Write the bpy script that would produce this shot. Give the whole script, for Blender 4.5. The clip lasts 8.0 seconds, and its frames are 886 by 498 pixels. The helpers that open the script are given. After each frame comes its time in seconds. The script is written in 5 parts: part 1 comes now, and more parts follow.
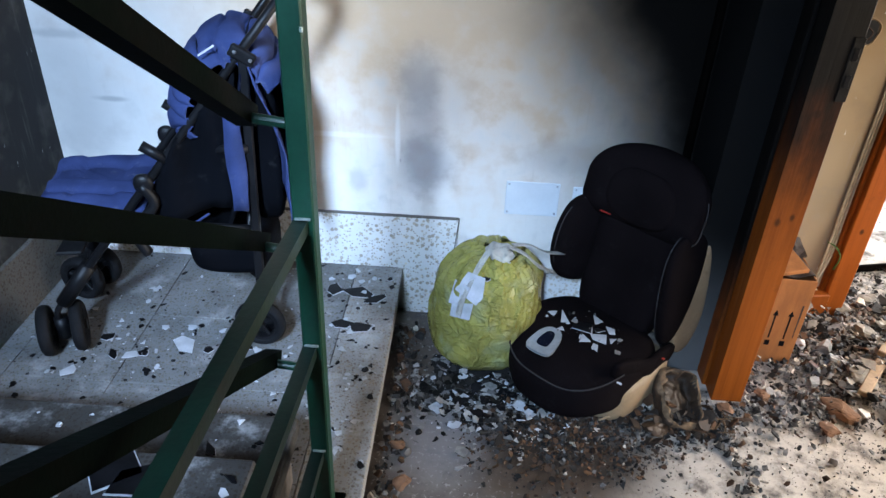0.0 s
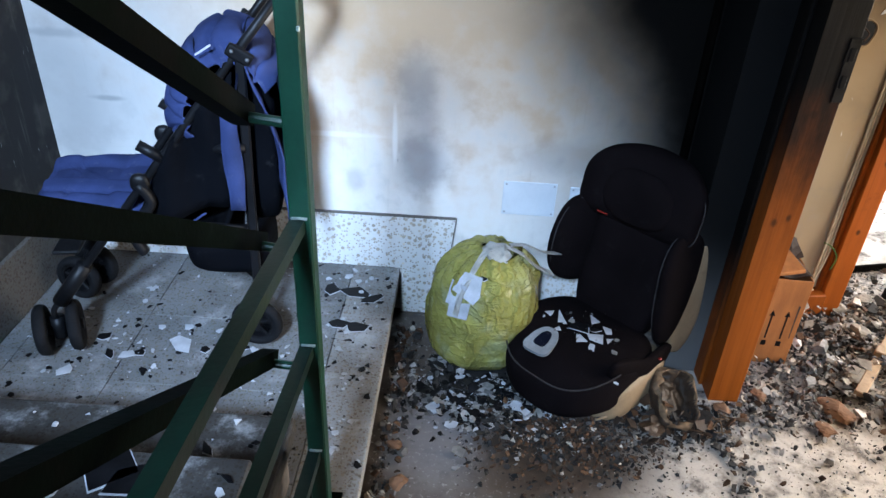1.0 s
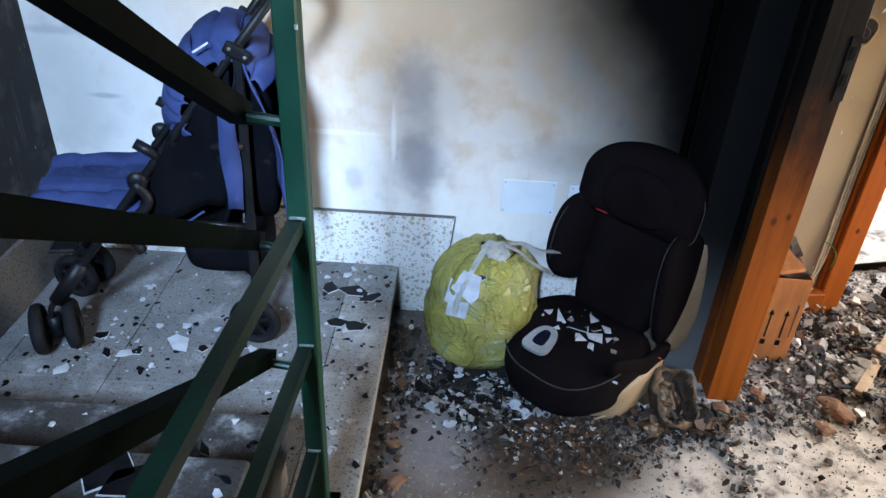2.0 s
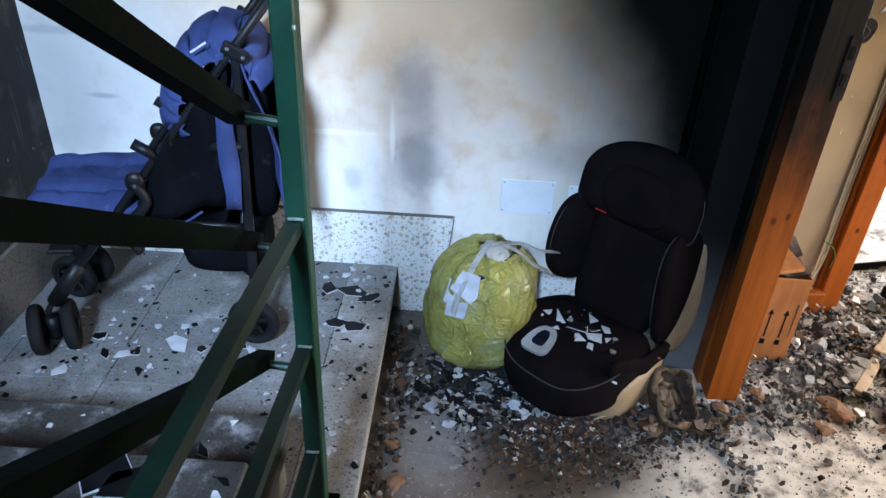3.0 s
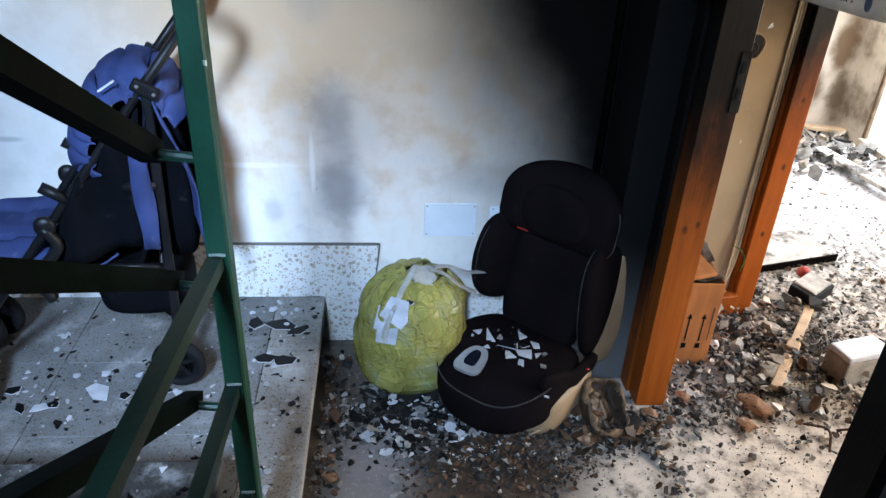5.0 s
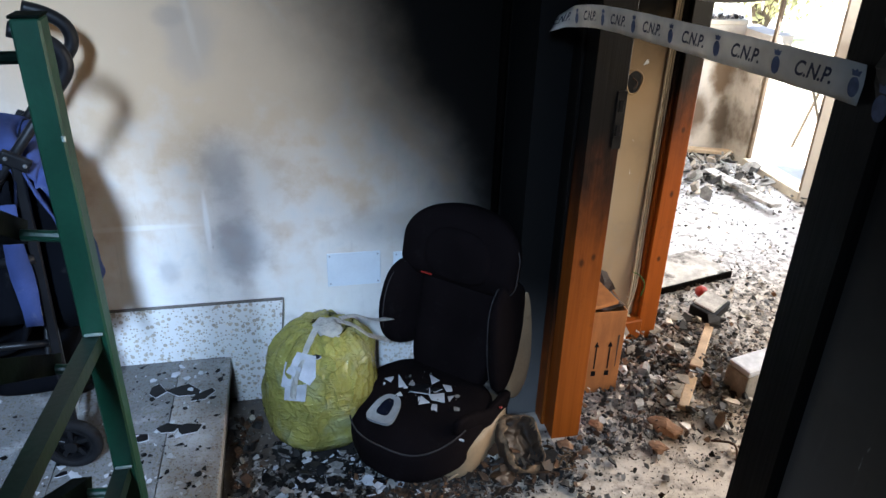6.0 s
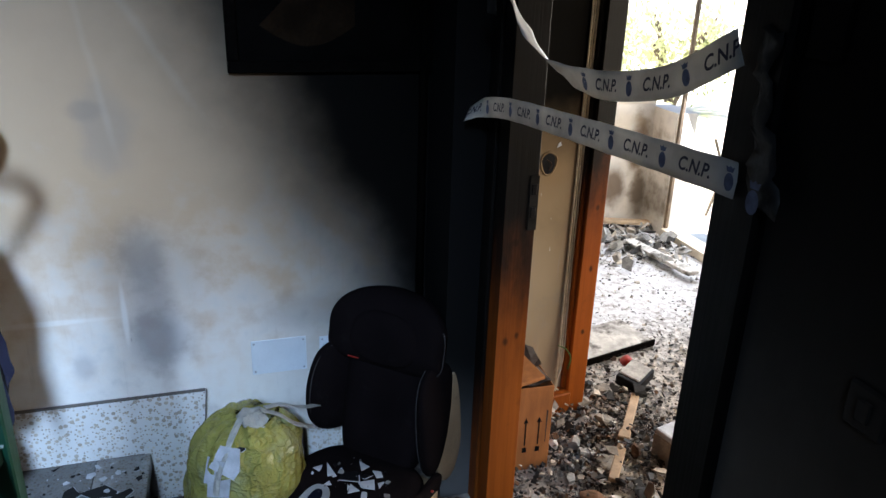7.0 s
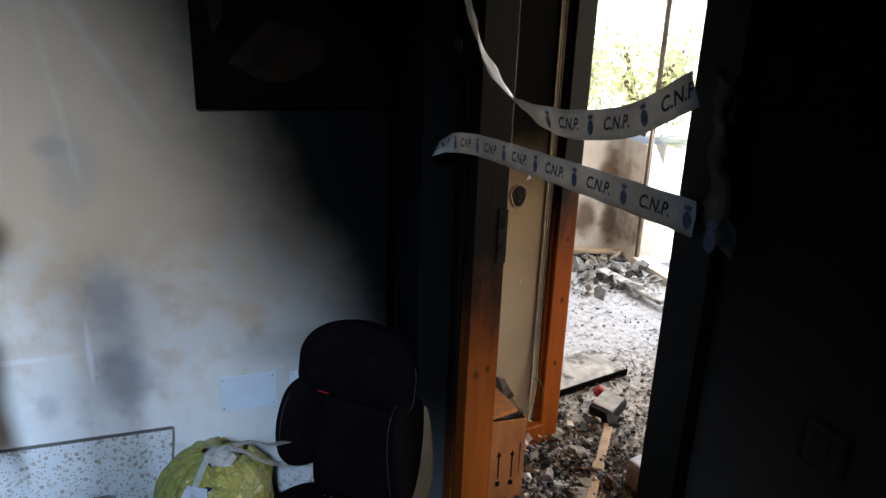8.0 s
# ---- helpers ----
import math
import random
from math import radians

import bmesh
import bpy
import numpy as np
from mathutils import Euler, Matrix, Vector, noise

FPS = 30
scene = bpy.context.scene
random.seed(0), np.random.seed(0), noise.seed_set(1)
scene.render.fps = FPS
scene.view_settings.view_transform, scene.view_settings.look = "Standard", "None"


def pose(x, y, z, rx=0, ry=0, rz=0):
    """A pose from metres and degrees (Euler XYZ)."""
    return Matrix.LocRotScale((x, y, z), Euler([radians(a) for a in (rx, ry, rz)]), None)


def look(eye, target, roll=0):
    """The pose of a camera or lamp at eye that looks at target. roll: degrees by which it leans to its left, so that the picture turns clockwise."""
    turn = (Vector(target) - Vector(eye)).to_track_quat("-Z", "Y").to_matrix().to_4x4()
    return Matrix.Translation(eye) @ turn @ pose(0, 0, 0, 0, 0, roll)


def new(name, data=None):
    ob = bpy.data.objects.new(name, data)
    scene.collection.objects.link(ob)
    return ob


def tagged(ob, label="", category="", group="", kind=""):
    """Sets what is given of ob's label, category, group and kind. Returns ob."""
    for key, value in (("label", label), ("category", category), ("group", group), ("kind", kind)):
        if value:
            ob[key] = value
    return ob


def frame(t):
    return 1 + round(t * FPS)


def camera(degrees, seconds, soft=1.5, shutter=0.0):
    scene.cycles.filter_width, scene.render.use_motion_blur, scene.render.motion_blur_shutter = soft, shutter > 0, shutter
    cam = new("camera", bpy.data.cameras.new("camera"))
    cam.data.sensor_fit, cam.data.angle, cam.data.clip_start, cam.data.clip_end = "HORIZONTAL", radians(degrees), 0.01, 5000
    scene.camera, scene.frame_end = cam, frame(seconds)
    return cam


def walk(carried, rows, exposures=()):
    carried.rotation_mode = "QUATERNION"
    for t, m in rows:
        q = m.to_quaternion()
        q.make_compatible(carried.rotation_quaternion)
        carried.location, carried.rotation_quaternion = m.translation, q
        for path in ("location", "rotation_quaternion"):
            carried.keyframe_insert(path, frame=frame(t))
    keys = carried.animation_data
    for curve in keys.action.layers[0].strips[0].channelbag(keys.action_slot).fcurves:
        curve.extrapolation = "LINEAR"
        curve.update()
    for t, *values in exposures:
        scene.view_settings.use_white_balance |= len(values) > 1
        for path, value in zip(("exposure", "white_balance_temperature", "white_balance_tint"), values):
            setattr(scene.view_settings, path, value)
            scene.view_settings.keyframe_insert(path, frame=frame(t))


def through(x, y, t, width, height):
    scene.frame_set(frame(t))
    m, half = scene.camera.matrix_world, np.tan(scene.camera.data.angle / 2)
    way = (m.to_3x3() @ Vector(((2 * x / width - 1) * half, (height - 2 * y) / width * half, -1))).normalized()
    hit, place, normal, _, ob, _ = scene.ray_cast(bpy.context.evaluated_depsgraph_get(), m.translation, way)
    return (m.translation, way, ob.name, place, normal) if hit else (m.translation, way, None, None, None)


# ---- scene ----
cam = camera(62.2, 8.0)
PATH = [
    (0, (0.093, 0.091, 1.587), (0.042, 1.786, 0.527), 2.6),
    (0.5, (0.092, 0.091, 1.587), (0.046, 1.787, 0.529), 2.7),
    (1, (0.094, 0.09, 1.586), (0.05, 1.786, 0.527), 2.8),
    (1.5, (0.092, 0.095, 1.586), (0.051, 1.789, 0.523), 2.9),
    (3, (0.093, 0.105, 1.586), (0.056, 1.796, 0.518), 2.9),
    (3.5, (0.091, 0.108, 1.586), (0.054, 1.799, 0.518), 2.9),
    (4, (0.092, 0.103, 1.59), (0.05, 1.804, 0.54), 2.8),
    (4.5, (0.094, 0.094, 1.596), (0.119, 1.812, 0.574), 2.7),
    (4.7, (0.091, 0.093, 1.589), (0.172, 1.817, 0.577), 2.8),
    (5.8, (0.143, 0.101, 1.614), (0.471, 1.835, 0.671), 1.8),
    (6, (0.154, 0.106, 1.621), (0.526, 1.849, 0.712), 1.7),
    (6.5, (0.17, 0.097, 1.643), (0.635, 1.862, 0.825), 1.9),
    (7, (0.186, 0.089, 1.663), (0.74, 1.867, 0.936), 1.9),
    (7.5, (0.197, 0.09, 1.676), (0.799, 1.874, 1.004), 2.3),
    (8, (0.203, 0.087, 1.679), (0.825, 1.872, 1.026), 2.1),
]
# lens, walk, light ------------------------------------------------------
EXPOSURES = [(0, 2.5), (4.5, 2.5), (5.8, 2.2), (6.5, 2.0), (7.2, 1.7), (8, 1.5)]
walk(cam, [(t, look(eye, target, roll)) for t, eye, target, roll in PATH], EXPOSURES)

world = bpy.data.worlds.new("world")
scene.world = world
world.use_nodes = True
background = world.node_tree.nodes["Background"]
sky = world.node_tree.nodes.new("ShaderNodeTexSky")
sky.sky_type, sky.sun_disc = "NISHITA", False
sky.sun_elevation, sky.sun_rotation = radians(65), radians(277)
world.node_tree.links.new(sky.outputs[0], background.inputs[0])
background.inputs[1].default_value = 0.15


def lamp(name, kind, m, energy, colour, size=(1, 1), angle=0.5, spread=180):
    d = bpy.data.lights.new(name, kind)
    d.energy, d.color = energy, colour
    if kind == "AREA":
        d.shape, d.size, d.size_y = "RECTANGLE", *size
        d.spread = radians(spread)
    else:
        d.angle = radians(angle)
    o = new(name, d)
    o.matrix_world = m
    return o


lamp("sun", "SUN", look((-2.2, 1.5, 9), (2, 1, 0)), 4.5, (1, 0.95, 0.86))
# daylight through the stairwell window over the upper flight; beam narrowed to darken the sides
lamp("stair_window_light", "AREA", look((-0.46, -1.6, 2.98), (-0.34, 2.2, 0.44)), 5.5, (0.455, 0.67, 1.0), (0.42, 0.55), spread=44)
# daylight through the room's windows
lamp("room_window_light", "AREA", look((2.9, 1.5, 1.3), (0.9, 1.5, 0.7)), 19, (1, 0.82, 0.60), (2.2, 1.9))
lamp("room_door_light", "AREA", look((2.93, 3.78, 1.2), (1.2, 3.0, 0.2)), 14, (0.93, 0.96, 1.0), (0.5, 2.0))


# materials --------------------------------------------------------------
class Shade:
    """A material and short ways to add nodes to it."""

    def __init__(self, name):
        self.m = bpy.data.materials.new(name)
        self.m.use_nodes = True
        self.t = self.m.node_tree
        self.b = self.t.nodes["Principled BSDF"]
        self.pos = self.add("ShaderNodeNewGeometry").outputs["Position"]
        self.obj = self.add("ShaderNodeTexCoord").outputs["Object"]

    def add(self, kind, **inputs):
        n = self.t.nodes.new(kind)
        for k, v in inputs.items():
            self.put(n.inputs[k.replace("_", " ")], v)
        return n

    def put(self, socket, v):
        if isinstance(v, bpy.types.NodeSocket):
            self.t.links.new(v, socket)
        elif isinstance(v, tuple) and len(v) == 3 and socket.type == "RGBA":
            socket.default_value = (*v, 1)
        else:
            socket.default_value = v

    def math(self, op, a, b=0.0, clamp=False):
        n = self.t.nodes.new("ShaderNodeMath")
        n.operation, n.use_clamp = op, clamp
        self.put(n.inputs[0], a)
        self.put(n.inputs[1], b)
        return n.outputs[0]

    def noise(self, scale, detail=4, rough=0.55, vec=None, stretch=None):
        v = vec or self.obj
        if stretch:
            v = self.add("ShaderNodeMapping", Vector=v, Scale=stretch).outputs[0]
        return self.add("ShaderNodeTexNoise", Vector=v, Scale=scale, Detail=detail, Roughness=rough).outputs[0]

    def ramp(self, v, lo, hi):
        n = self.t.nodes.new("ShaderNodeMapRange")
        n.interpolation_type = "SMOOTHSTEP"
        for i, x in ((0, v), (1, lo), (2, hi)):
            self.put(n.inputs[i], x)
        return n.outputs[0]

    def mix(self, f, a, b, mode="MIX"):
        n = self.t.nodes.new("ShaderNodeMix")
        n.data_type, n.blend_type = "RGBA", mode
        self.put(n.inputs[0], f)
        self.put(n.inputs[6], a)
        self.put(n.inputs[7], b)
        return n.outputs[2]

    def xyz(self, v):
        return self.add("ShaderNodeSeparateXYZ", Vector=v).outputs

    def spot(self, v, c, r, warp=None):
        """1 inside an ellipsoid round c, fading to 0 at its edge."""
        a = self.add("ShaderNodeVectorMath")
        a.operation = "SUBTRACT"
        self.put(a.inputs[0], v)
        a.inputs[1].default_value = c
        d = self.add("ShaderNodeVectorMath")
        d.operation = "DIVIDE"
        self.put(d.inputs[0], a.outputs[0])
        d.inputs[1].default_value = r
        e = self.add("ShaderNodeVectorMath")
        e.operation = "LENGTH"
        self.put(e.inputs[0], d.outputs[0])
        q = e.outputs["Value"]
        if warp:
            q = self.math("ADD", q, self.math("MULTIPLY", self.math("SUBTRACT", warp, 0.5), 0.9))
        return self.ramp(q, 1.0, 0.3)

    def end(self, colour, rough=0.6, metal=0.0, bump=None, depth=0.1, dist=0.004):
        self.put(self.b.inputs["Base Color"], colour)
        self.put(self.b.inputs["Roughness"], rough)
        self.put(self.b.inputs["Metallic"], metal)
        if bump is not None:
            n = self.add("ShaderNodeBump", Height=bump, Strength=depth, Distance=dist)
            self.put(self.b.inputs["Normal"], n.outputs[0])
        return self.m


def grain(name, c, var=0.3, scale=9, rough=0.6, metal=0.0, depth=0.25, fine=90, stain=None, amount=0.62, stretch=None, loose=False, dist=0.004, gloss=0.4):
    """A plain surface with grain at two scales, and stains where wanted. loose: it varies from piece to piece."""
    s = Shade(name)
    n1 = s.noise(scale, 5, stretch=stretch)
    n2 = s.noise(fine, 3, stretch=stretch)
    lo, hi = tuple(x * (1 - var) for x in c), tuple(min(1, x * (1 + var)) for x in c)
    col = s.mix(s.ramp(n1, 0.3, 0.7), lo, hi)
    col = s.mix(s.math("MULTIPLY", s.ramp(n2, 0.35, 0.7), var), col, tuple(x * 0.45 for x in c))
    if stain:
        col = s.mix(s.ramp(s.noise(scale * 0.45, 6, 0.65), amount, amount + 0.14), col, stain)
    if loose:
        r = s.add("ShaderNodeNewGeometry").outputs["Random Per Island"]
        col = s.mix(1.0, col, s.mix(r, (0.3, 0.3, 0.3), (1.5, 1.5, 1.5)), "MULTIPLY")
    rg = s.math("ADD", rough - 0.08, s.math("MULTIPLY", n1, 0.16))
    s.b.inputs["Specular IOR Level"].default_value = gloss
    return s.end(col, rg, metal, s.math("ADD", n2, n1), depth, dist)


def soot_wall(name, c, lines, spots, dark=(0.003, 0.0026, 0.0022), scuffs=True, streaks=()):
    """Painted plaster with a soot bank beyond a slanting front, smudges and painted shade. lines: (x, y, z weights,
    from, to).
    """
    s = Shade(name)
    big, mid, fine = s.noise(2.6, 5, vec=s.pos), s.noise(11, 5, vec=s.pos), s.noise(140, 3, vec=s.pos)
    col = s.mix(s.ramp(big, 0.35, 0.68), tuple(x * 0.86 for x in c), c)
    col = s.mix(s.math("MULTIPLY", s.ramp(mid, 0.5, 0.75), 0.22), col, (0.30, 0.27, 0.24))
    if scuffs:
        streak = s.noise(5, 6, 0.7, vec=s.pos, stretch=(7, 7, 0.5))
        col = s.mix(s.math("MULTIPLY", s.ramp(streak, 0.56, 0.72), 0.2), col, (0.36, 0.33, 0.31))
        nick = s.noise(38, 2, 0.5, vec=s.pos, stretch=(1, 1, 0.35))
        col = s.mix(s.math("MULTIPLY", s.ramp(nick, 0.74, 0.78), 0.5), col, (0.2, 0.18, 0.17))
        pale = s.noise(30, 3, 0.6, vec=s.pos, stretch=(2.2, 2.2, 0.5))
        col = s.mix(s.math("MULTIPLY", s.ramp(pale, 0.72, 0.76), 0.6), col, (0.93, 0.92, 0.9))
        cloud = s.noise(5.5, 6, 0.6, vec=s.pos)
        col = s.mix(s.math("MULTIPLY", s.ramp(cloud, 0.5, 0.72), 0.28), col, tuple(x * 0.55 for x in c))
    for p, r, k, tone in spots:
        col = s.mix(s.math("MULTIPLY", s.spot(s.pos, p, r, mid), k), col, tone)
    x, y, z = s.xyz(s.pos)
    for wx, wz, at, width, low, k in streaks:
        f = s.math("ADD", s.math("ADD", s.math("MULTIPLY", x, wx), s.math("MULTIPLY", z, wz)), s.math("MULTIPLY", mid, 0.02))
        band = s.ramp(s.math("ABSOLUTE", s.math("SUBTRACT", f, at)), width, 0.0)
        col = s.mix(s.math("MULTIPLY", s.math("MULTIPLY", band, s.ramp(z, low, low + 0.15)), k), col, (0.84, 0.74, 0.62))
    for wx, wy, wz, lo, hi, warm in lines:
        f = s.math("ADD", s.math("ADD", s.math("MULTIPLY", x, wx), s.math("MULTIPLY", y, wy)), s.math("MULTIPLY", z, wz))
        f = s.math("ADD", f, s.math("MULTIPLY", s.math("SUBTRACT", big, 0.5), 0.22))
        f = s.math("ADD", f, s.math("MULTIPLY", s.math("SUBTRACT", mid, 0.5), 0.06))
        thin = s.math("MULTIPLY", s.ramp(f, lo - 0.4, hi - 0.1), 0.66)
        col = s.mix(thin, col, warm)
        col = s.mix(s.ramp(f, lo, hi), col, dark)
    s.b.inputs["Specular IOR Level"].default_value = 0.05
    return s.end(col, s.math("ADD", 0.7, s.math("MULTIPLY", big, 0.2)), 0, s.math("ADD", mid, s.math("MULTIPLY", fine, 0.3)), 0.12, 0.004)


def terrazzo(name, base, dust=0.3, grime_k=0.55, grime_c=(0.10, 0.09, 0.08), chips=((95, 0.36), (190, 0.36))):
    s = Shade(name)
    col = s.mix(s.noise(6, vec=s.pos), tuple(x * 0.85 for x in base), base)
    for scale, lim in chips:
        v = s.add("ShaderNodeTexVoronoi", Vector=s.pos, Scale=scale)
        v.feature = "F1"
        pick = s.xyz(v.outputs["Color"])
        chip = s.math("MULTIPLY", s.ramp(v.outputs["Distance"], lim + 0.08, lim - 0.04), s.ramp(pick[0], 0.4, 0.45))
        tint = s.mix(pick[1], tuple(x * f for x, f in zip(base, (0.42, 0.36, 0.30))), tuple(x * f for x, f in zip(base, (0.95, 0.84, 0.68))))
        col = s.mix(chip, col, tint)
    grime = s.noise(3.2, 7, 0.65, vec=s.pos)
    col = s.mix(s.math("MULTIPLY", s.ramp(grime, 0.42, 0.72), grime_k), col, grime_c)
    ash = s.noise(9, 7, 0.7, vec=s.pos)
    col = s.mix(s.math("MULTIPLY", s.ramp(ash, 0.52, 0.72), dust), col, (0.55, 0.55, 0.56))
    s.b.inputs["Specular IOR Level"].default_value = 0.3
    return s.end(col, s.math("ADD", 0.42, s.math("MULTIPLY", grime, 0.4)), 0, ash, 0.15, 0.003)


def pine(name, knots, lo=0.64, hi=1.04, stretch=(30, 30, 1.3)):
    """Varnished pine, charred above a ragged line."""
    s = Shade(name)
    g = s.noise(1.0, 6, 0.6, vec=s.pos, stretch=stretch)
    h = s.noise(2.2, 4, 0.5, vec=s.pos, stretch=(stretch[0] * 2.5, stretch[1] * 2.5, stretch[2] * 0.7))
    col = s.mix(s.ramp(g, 0.3, 0.7), (0.25, 0.058, 0.0065), (0.35, 0.088, 0.0105))
    col = s.mix(s.math("MULTIPLY", s.ramp(h, 0.5, 0.72), 0.28), col, (0.2, 0.045, 0.008))
    wob = s.noise(14, 4, vec=s.pos)
    for p, r in knots:
        col = s.mix(s.math("MULTIPLY", s.spot(s.pos, p, r, wob), 0.9), col, (0.05, 0.016, 0.006))
    dirt = s.noise(8, 6, 0.7, vec=s.pos)
    col = s.mix(s.math("MULTIPLY", s.ramp(dirt, 0.55, 0.72), 0.4), col, (0.06, 0.022, 0.009))
    z = s.xyz(s.pos)[2]
    f = s.math("ADD", z, s.math("MULTIPLY", s.math("SUBTRACT", s.noise(3.5, 6, 0.6, vec=s.pos, stretch=(3, 3, 1)), 0.5), 0.55))
    col = s.mix(s.math("MULTIPLY", s.ramp(f, lo - 0.25, hi - 0.05), 0.75), col, (0.075, 0.02, 0.006))
    col = s.mix(s.ramp(f, lo, hi), col, (0.005, 0.004, 0.0035))
    s.b.inputs["Specular IOR Level"].default_value = 0.15
    return s.end(col, s.math("ADD", 0.33, s.math("MULTIPLY", dirt, 0.35)), 0, h, 0.2, 0.003)


def floor_mat(name):
    """Worn floor under ash, soot and powdered plaster."""
    s = Shade(name)
    a, b, c = s.noise(2.2, 7, 0.62, vec=s.pos), s.noise(13, 7, 0.7, vec=s.pos), s.noise(70, 5, 0.7, vec=s.pos)
    col = s.mix(s.ramp(a, 0.35, 0.65), (0.07, 0.05, 0.036), (0.13, 0.105, 0.085))
    col = s.mix(s.math("MULTIPLY", s.ramp(b, 0.5, 0.66), 0.8), col, (0.06, 0.05, 0.045))
    col = s.mix(s.math("MULTIPLY", s.ramp(c, 0.56, 0.68), 0.7), col, (0.42, 0.40, 0.37))
    x, y, z = s.xyz(s.pos)
    # powdered plaster lies thick in the doorway, grey ash in the room
    p = s.ramp(s.math("ADD", s.math("SUBTRACT", x, s.math("MULTIPLY", y, 0.25)), s.math("MULTIPLY", s.math("SUBTRACT", a, 0.5), 0.35)), 0.10, 0.36)
    col = s.mix(s.math("MULTIPLY", p, s.ramp(b, 0.72, 0.42)), col, (0.52, 0.465, 0.40))
    col = s.mix(s.math("MULTIPLY", s.math("MULTIPLY", p, s.ramp(c, 0.60, 0.72)), 0.7), col, (0.12, 0.10, 0.085))
    col = s.mix(s.math("MULTIPLY", s.ramp(y, 2.5, 3.1), s.ramp(b, 0.7, 0.45)), col, (0.52, 0.52, 0.54))
    ash = s.math("MULTIPLY", s.math("SUBTRACT", s.ramp(y, 1.9, 2.4), s.math("MULTIPLY", s.ramp(y, 2.7, 3.2), 0.6)), s.ramp(s.noise(26, 7, 0.75, vec=s.pos), 0.40, 0.62))
    col = s.mix(s.math("MULTIPLY", ash, 0.85), col, (0.085, 0.083, 0.082))
    # brown burnt floor beside the seat, darkened further to paint in the shade there
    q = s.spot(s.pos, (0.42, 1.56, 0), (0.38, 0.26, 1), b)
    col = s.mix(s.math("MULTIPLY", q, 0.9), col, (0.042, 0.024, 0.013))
    # bluish grey dust by the landing, with the pool of daylight painted in
    g = s.spot(s.pos, (0.06, 1.62, 0), (0.2, 0.3, 1), b)
    col = s.mix(s.math("MULTIPLY", g, 0.4), col, (0.27, 0.27, 0.29))
    return s.end(col, s.math("ADD", 0.42, s.math("MULTIPLY", b, 0.5)), 0, s.math("ADD", b, c), 0.3, 0.004)


def cloth(name, c, weave=420, rough=0.9, dust=0.12):
    s = Shade(name)
    n1, n2 = s.noise(7, 5), s.noise(weave, 2)
    col = s.mix(s.ramp(n1, 0.3, 0.7), tuple(x * 0.7 for x in c), tuple(x * 1.2 for x in c))
    col = s.mix(s.math("MULTIPLY", n2, 0.4), col, tuple(x * 0.4 for x in c))
    col = s.mix(s.math("MULTIPLY", s.ramp(s.noise(26, 6, 0.7), 0.58, 0.72), dust), col, (0.4, 0.38, 0.36))
    m = s.end(col, rough, 0, s.math("ADD", n2, s.math("MULTIPLY", n1, 2.0)), 0.35, 0.003)
    s.b.inputs["Specular IOR Level"].default_value = 0.04
    return m


def film_plastic(name, c, through=0.35, rough=0.22, crease=1.0, crumple=0):
    """Thin glossy plastic sheet that lets some light through."""
    s = Shade(name)
    n1, n2 = s.noise(9, 5), s.noise(34, 5, 0.65)
    col = s.mix(s.ramp(n1, 0.3, 0.7), tuple(x * 0.62 for x in c), c)
    col = s.mix(s.math("MULTIPLY", s.ramp(n2, 0.5, 0.7), 0.35), col, tuple(x * 0.5 + 0.1 for x in c))
    relief = s.math("ADD", n2, s.noise(75, 4, 0.6, stretch=(1, 1, 0.5)))
    if crumple:
        warp = s.add("ShaderNodeVectorMath", Vector=s.obj)
        warp.operation = "ADD"
        s.put(warp.inputs[1], s.add("ShaderNodeMapping", Vector=s.add("ShaderNodeTexNoise", Vector=s.obj, Scale=11, Detail=3).outputs["Color"], Scale=(0.07, 0.07, 0.07)).outputs[0])
        relief = s.math("MULTIPLY", relief, 0.12)
        # thin drawn wrinkles running two ways, and pale contents that show through
        for scale, k, stretch in ((crumple, 1.0, (1, 1, 0.35)), (crumple * 1.7, 0.6, (0.5, 0.5, 1.6)), (crumple * 3.5, 0.3, (1, 1, 0.6))):
            n = s.noise(scale, 2, 0.5, vec=warp.outputs[0], stretch=stretch)
            ridge = s.ramp(s.math("ABSOLUTE", s.math("SUBTRACT", n, 0.5)), 0.07, 0.0)
            relief = s.math("ADD", relief, s.math("MULTIPLY", ridge, k))
        col = s.mix(s.math("MULTIPLY", s.ramp(s.noise(7, 3), 0.52, 0.66), 0.4), col, (0.42, 0.46, 0.30))
        col = s.mix(s.math("MULTIPLY", s.ramp(s.noise(10, 3, vec=warp.outputs[0]), 0.55, 0.7), 0.35), col, (0.20, 0.22, 0.07))
    s.end(col, rough, 0, relief, crease, (0.0055 if crumple else 0.016) * crease)
    tr = s.add("ShaderNodeBsdfTranslucent", Color=col)
    mx = s.add("ShaderNodeMixShader")
    mx.inputs[0].default_value = through
    out = s.t.nodes["Material Output"]
    s.put(mx.inputs[1], s.b.outputs[0])
    s.put(mx.inputs[2], tr.outputs[0])
    s.put(out.inputs["Surface"], mx.outputs[0])
    return s.m


